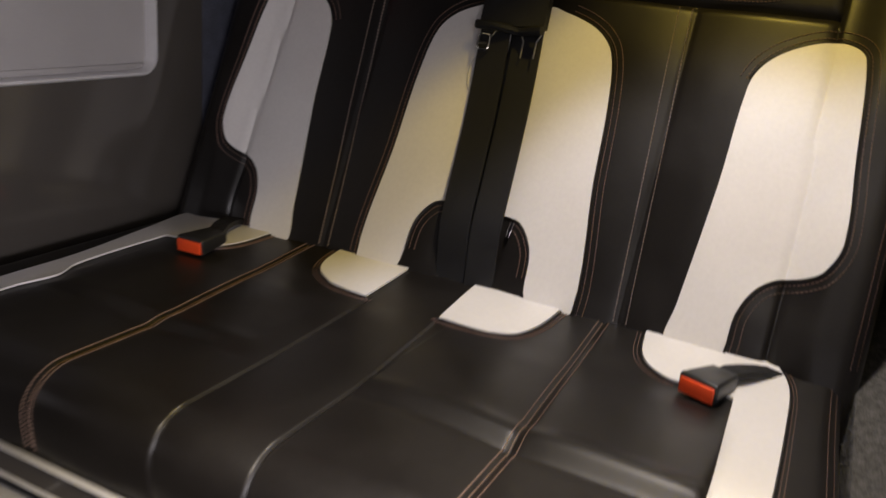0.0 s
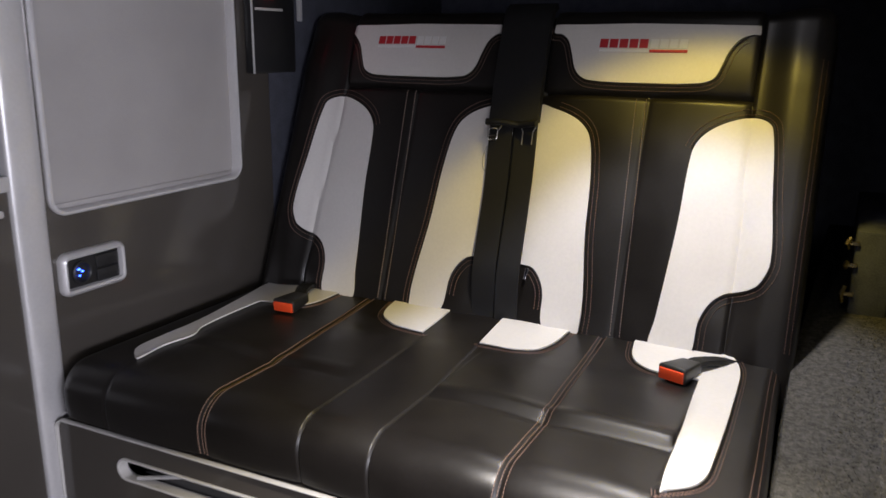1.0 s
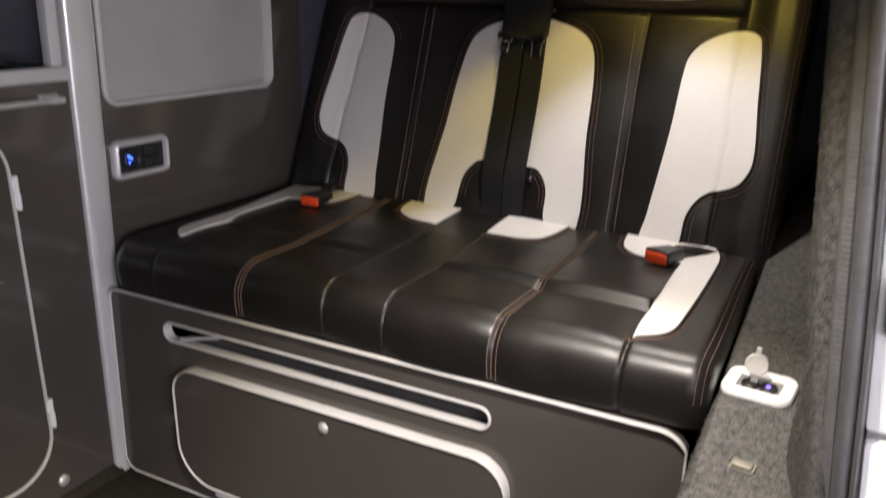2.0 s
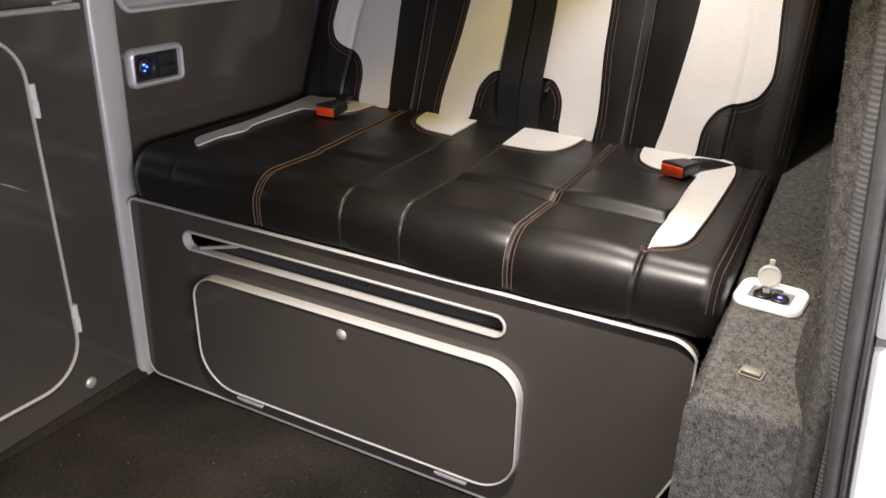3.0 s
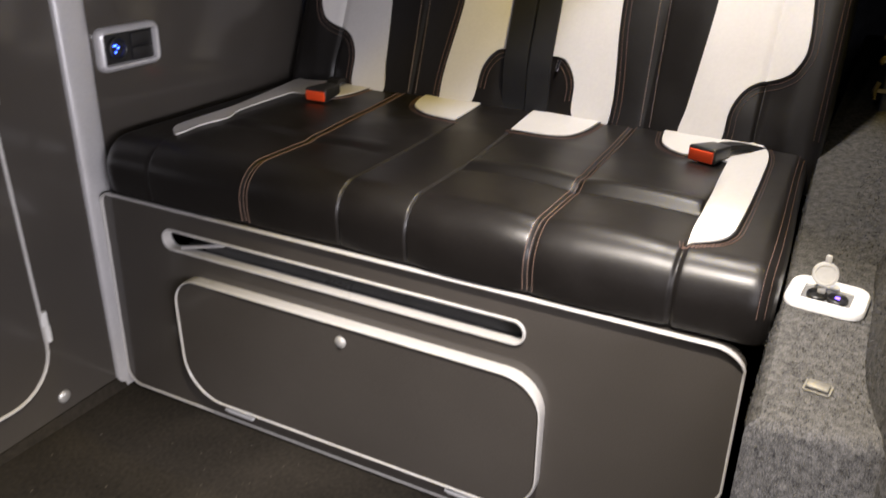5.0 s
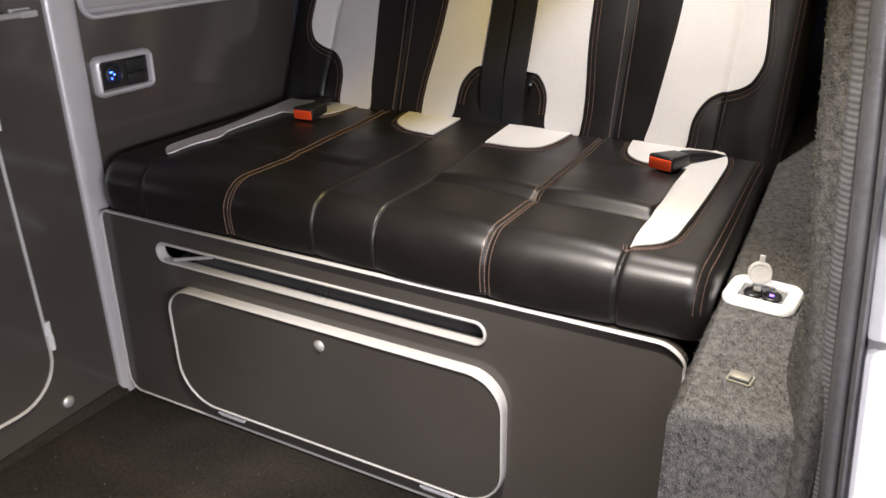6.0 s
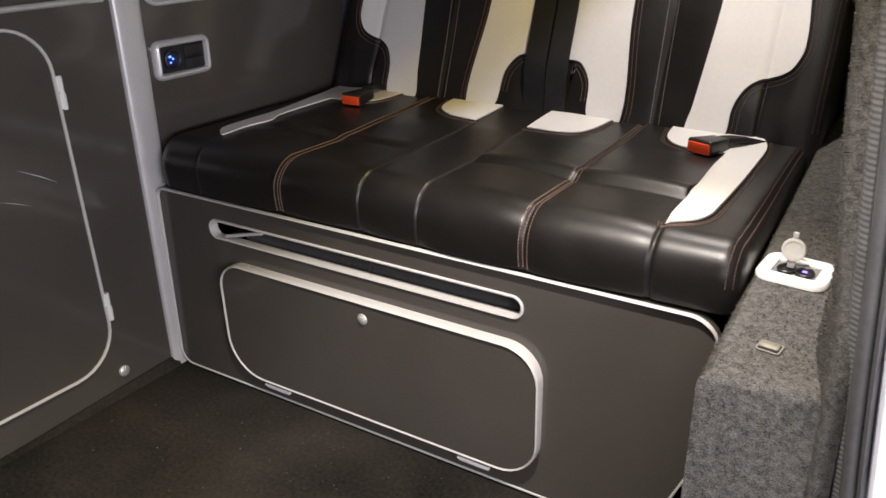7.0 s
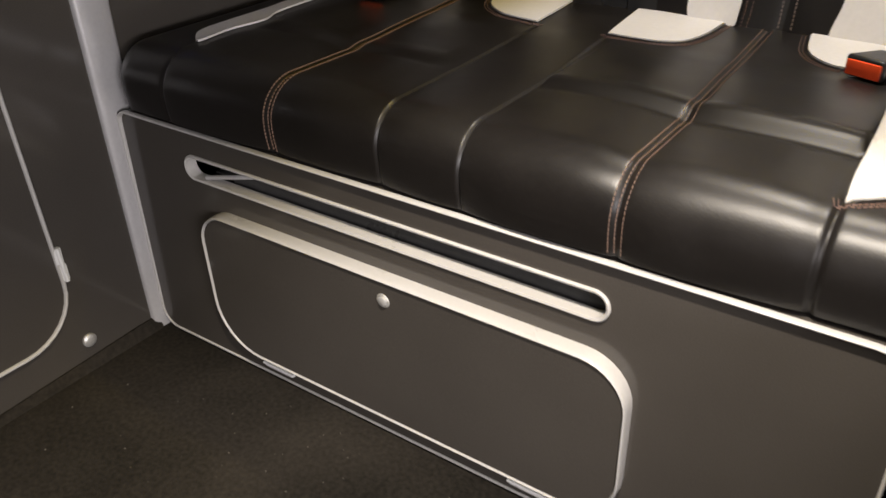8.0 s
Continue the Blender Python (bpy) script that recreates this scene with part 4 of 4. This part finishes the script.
def ledge():
    root = thing("side_ledge", "grey felt carpet covered box ledge beside the bench", "ledge")
    verts, faces = [], []
    bm = bmesh.new()
    plan = [(1.194, -0.203), (1.331, -0.185), (1.338, -0.10), (1.345, 1.50), (1.200, 1.50), (1.180, 0.62)]
    low = [bm.verts.new((x, y, 0.0)) for x, y in plan]
    high = [bm.verts.new((x + (0.002 if x < 1.2 else 0), y + (0.010 if y < 0 else 0), 0.466 + 0.10 * y)) for x, y in plan]
    bm.faces.new(high)
    bm.faces.new(low[::-1])
    for i in range(6):
        bm.faces.new((low[i], low[(i + 1) % 6], high[(i + 1) % 6], high[i]))
    rim = [e for e in bm.edges if all(v in high for v in e.verts)]
    bmesh.ops.bevel(bm, geom=rim, offset=0.012, segments=4, affect="EDGES", profile=0.5)
    bm.verts.index_update()
    verts, faces = [v.co.copy() for v in bm.verts], [[v.index for v in f.verts] for f in bm.faces]
    bm.free()
    mesh_part("carpet_cover", verts, faces, CARPET, root)
    middle = Vector((1.26, 0.2, 0.2))
    spots = [(p, n if n.dot(p - middle) > 0 else -n) for p, n in strewn(verts, faces, 14000, 5, lambda p: p.y < 0.45 and p.z > 0.15 and p.x < 1.33)]
    mesh_part("felt_nap", *fibres(spots, 6), CARPET, root, "loose grey felt nap")["kind"] = "stuff"
    catch = thing("ledge_catch", "small steel pull catch let into the carpeted ledge", "catch")
    turn = Matrix.Translation((1.257, -0.105, 0.4557)) @ pose(0, 0, 0, 5.7, 0, -8)
    mesh_part("plate", *moved(band(rounded(-0.0135, 0.0135, -0.0100, 0.0100, (0.002,) * 4, 3), [(0.0012, 0.0), (0.0012, 0.002), (-0.0012, 0.002), (-0.0012, 0.0)], lambda a, b, h: Vector((a, b, h))), turn), DULL_STEEL, catch)
    mesh_part("well", *moved(box_data((-0.0125, -0.0090, 0.0004), (0.0125, 0.0090, 0.0012)), turn), BLACK_PLASTIC, catch)
    mesh_part("flap", *moved(box_data((-0.0120, -0.0065, 0.0012), (0.0120, 0.0085, 0.0055), 0.002), turn), DULL_STEEL, catch, "dull steel flap")

    sock = thing("ledge_socket", "white-framed twin socket with an open round cap on the ledge", "socket")
    turn = Matrix.Translation((1.246, 0.092, 0.4755)) @ pose(0, 0, 0, 5.7, 0, -6)
    flat = lambda a, b, h: turn @ Vector((a, b, h))
    mesh_part("frame", *band(rounded(-0.038, 0.038, -0.028, 0.028, (0.010,) * 4), [(0.0110, 0.0), (0.0110, 0.005), (0.0085, 0.0085), (0.003, 0.0095), (-0.005, 0.009), (-0.008, 0.0065), (-0.0085, 0.0)], flat), WHITE_PLASTIC, sock, "thick rounded white frame")
    mesh_part("face_plate", *slab(rounded(-0.031, 0.031, -0.022, 0.022, (0.004,) * 4), [], 0.0005, 0.004, flat), GREY_PLASTIC, sock)
    port = lambda x: moved(lathe([(0.013, 0.0), (0.013, 0.004), (0.0115, 0.0055), (0.009, 0.003), (0.0085, 0.001)], 24), turn @ Matrix.Translation((x, -0.004, 0.004)))
    mesh_part("power_port", *port(-0.012), BLACK_PLASTIC, sock)
    mesh_part("usb_port", *port(0.013), BLACK_PLASTIC, sock)
    mesh_part("violet_light", *moved(box_data((-0.003, -0.002, 0), (0.003, 0.002, 0.002), 0.0008), turn @ Matrix.Translation((0.013, -0.006, 0.0085))), VIOLET_GLOW, sock, "violet light")
    cap = moved(lathe([(0.0005, -0.003), (0.0155, -0.003), (0.0165, 0.0), (0.0155, 0.004), (0.0125, 0.0045), (0.012, 0.003), (0.0005, 0.003)], 28), turn @ Matrix.Translation((-0.008, 0.004, 0.034)) @ pose(0, 0, 0, 72, 0, 10))
    mesh_part("socket_cap", *cap, PALE_PLASTIC, sock, "round grey rubber cap")
    mesh_part("cap_tab", *moved(box_data((-0.004, 0.004, 0.046), (0.004, 0.008, 0.060), 0.002), turn @ Matrix.Translation((-0.008, 0.002, 0.0))), PALE_PLASTIC, sock)
    mesh_part("cap_hinge", *moved(box_data((-0.005, -0.004, 0.008), (0.005, 0.001, 0.020), 0.001), turn @ Matrix.Translation((-0.008, 0.002, 0.0))), PALE_PLASTIC, sock)


ledge()


def lean(x, z):
    return x - 0.075 * (z - 0.69)


def pillar_row(points, z, slant):
    line = curve2(points, closed=False, steps=5)
    return [(lean(p[0], z) if slant else p[0], p[1], z) for p in line]


LOW = [(1.342, 0.30), (1.299, 0.26), (1.299, 0.10), (1.302, -0.06), (1.329, -0.172), (1.341, -0.188), (1.356, -0.178)]
HIGH = [(1.342, 0.10), (1.326, 0.070), (1.312, 0.015), (1.303, -0.045), (1.298, -0.095), (1.307, -0.135), (1.331, -0.155)]
rows = [pillar_row(LOW, 0.0, False), pillar_row(LOW, 0.44, False)]
for k in range(1, 6):
    t = smooth_step(0, 1, k / 5)
    z = 0.44 + 0.25 * k / 5
    rows.append([tuple(a * (1 - t) + b * t for a, b in zip(p, q))[:2] + (z,) for p, q in zip(pillar_row(LOW, z, False), pillar_row(HIGH, z, True))])
rows += [pillar_row(HIGH, z, True) for z in (0.85, 1.05, 1.25, 1.398)]
rows = [r + [(r[-1][0] + 0.006, r[-1][1] + 0.05, r[-1][2]), (r[0][0] + 0.035, r[0][1], r[0][2])] for r in rows]
cols = len(rows[0])
pillar = mesh_part("wall_pillar", [p for r in rows for p in r], grid_faces(len(rows), cols, True) + [list(range(cols)), list(range((len(rows) - 1) * cols, len(rows) * cols))], CARPET)
tagged(pillar, "grey felt carpet covered door pillar", "pillar", kind="structure")
spots = strewn([p for r in rows for p in r], grid_faces(len(rows), cols, True), 16000, 8, lambda p: p.z > 0.4 and p.y < 0.2)
spots = [(p, n if n.x < 0 else -n) for p, n in spots]
mesh_part("felt_nap", *fibres(spots, 9, 0.0028), CARPET, pillar)["kind"] = "stuff"


def column(plan, z0, z1, steps=2, wobble=None):
    cols = len(plan)
    verts = []
    for i in range(steps):
        z = z0 + (z1 - z0) * i / (steps - 1)
        for j, (x, y) in enumerate(plan):
            dx, dy = wobble(j, z) if wobble else (0, 0)
            verts.append((lean(x, z) + dx, y + dy, z))
    return verts, grid_faces(steps, cols, True) + [list(range(cols)), list(range((steps - 1) * cols, steps * cols))]


def door_seal():
    root = thing("door_seal", "ribbed grey and black rubber seal of the sliding door opening", "seal")
    lip = [(1.330, -0.153), (1.3275, -0.163), (1.332, -0.174), (1.340, -0.179), (1.346, -0.175), (1.345, -0.161)]
    def rib(j, z):
        k = 0.0004 if int(round((z + 0.05) * 310)) % 2 else 0.0
        return (-k * 0.7, -k) if j in (1, 2, 3) else (0, 0)
    mesh_part("ribbed_lip", *column(lip, -0.05, 1.396, 898, rib), GREY_RUBBER, root, "ribbed grey rubber lip")
    bulb = [(1.3530 + 0.0110 * math.cos(a), -0.198 + 0.022 * math.sin(a)) for a in np.linspace(0, 2 * math.pi, 20, endpoint=False)]
    def wave(j, z):
        return (0.0012 * math.sin(z * 11), 0.002 * math.sin(z * 7 + 1))
    mesh_part("bulb", *column(bulb, -0.05, 1.396, 40, wave), RUBBER, root, "smooth black rubber bulb")
    tail = [(1.359, -0.202), (1.361, -0.222), (1.365, -0.226), (1.368, -0.207), (1.366, -0.192)]
    mesh_part("tail", *column(tail, -0.05, 1.396, 30, wave), RUBBER, root)


door_seal()


def leaning(piece):
    return [Vector((lean(v[0], v[2]), v[1], v[2])) for v in piece[0]], piece[1]


def sliding_door():
    root = thing("sliding_door", "open white van sliding door seen on its leading edge", "van door")
    mesh_part("door_edge", *leaning(box_data((1.368, -0.208, 0.590), (1.52, 0.90, 1.42), 0.006)), WHITE_PAINT, root)
    mesh_part("lower_edge", *leaning(box_data((1.368, -0.214, -0.22), (1.525, 0.90, 0.582), 0.008)), WHITE_PAINT, root)
    mesh_part("joint", *leaning(box_data((1.371, -0.204, 0.578), (1.515, 0.88, 0.594))), GREY_PLASTIC, root)
    latch = merged(box_data((1.377, -0.222, 0.698), (1.424, -0.207, 0.756), 0.006), box_data((1.383, -0.232, 0.710), (1.412, -0.221, 0.744), 0.005))
    mesh_part("latch", *leaning(latch), BLACK_PLASTIC, root, "black latch housing")


sliding_door()


def rear_catch():
    root = thing("rear_side_box", "dark lined box on the rear side wall with yellow metal clips", "storage box")
    box("housing", (1.262, 0.88, 0.545), (1.333, 1.40, 0.725), DARK_CLOTH, root, 0.006)
    for z, h in ((0.700, 0.022), (0.595, 0.034), (0.655, 0.012)):
        mesh_part("clip", *merged(tube([(1.250, 0.877, z - h / 2), (1.247, 0.870, z), (1.253, 0.875, z + h / 2)], 0.005, 8), box_data((1.244, 0.873, z - 0.004), (1.270, 0.879, z + 0.004), 0.001)), BRASS, root, "yellow metal clip")


rear_catch()

# crumbs on the floor
crumb = random.Random(4)
pieces = []
for k in range(110):
    near = k > 24
    x, y = (crumb.gauss(0.62, 0.20), -abs(crumb.gauss(0.16, 0.10)) - 0.03) if near else (crumb.uniform(0.05, 1.1), -crumb.uniform(0.03, 0.75))
    r = crumb.uniform(0.0004, 0.0009) if near else crumb.uniform(0.0006, 0.0014)
    pieces.append(moved(box_data((-r, -r * 0.6, 0), (r, r * 0.6, r), r * 0.3, 1), pose(x, y, 0.0006, 0, 0, crumb.uniform(0, 180))))
tagged(mesh_part("floor_crumbs", *merged(*pieces), GREY_CRUMB), "tiny pale crumbs on the dark floor carpet", "crumbs", kind="stuff")
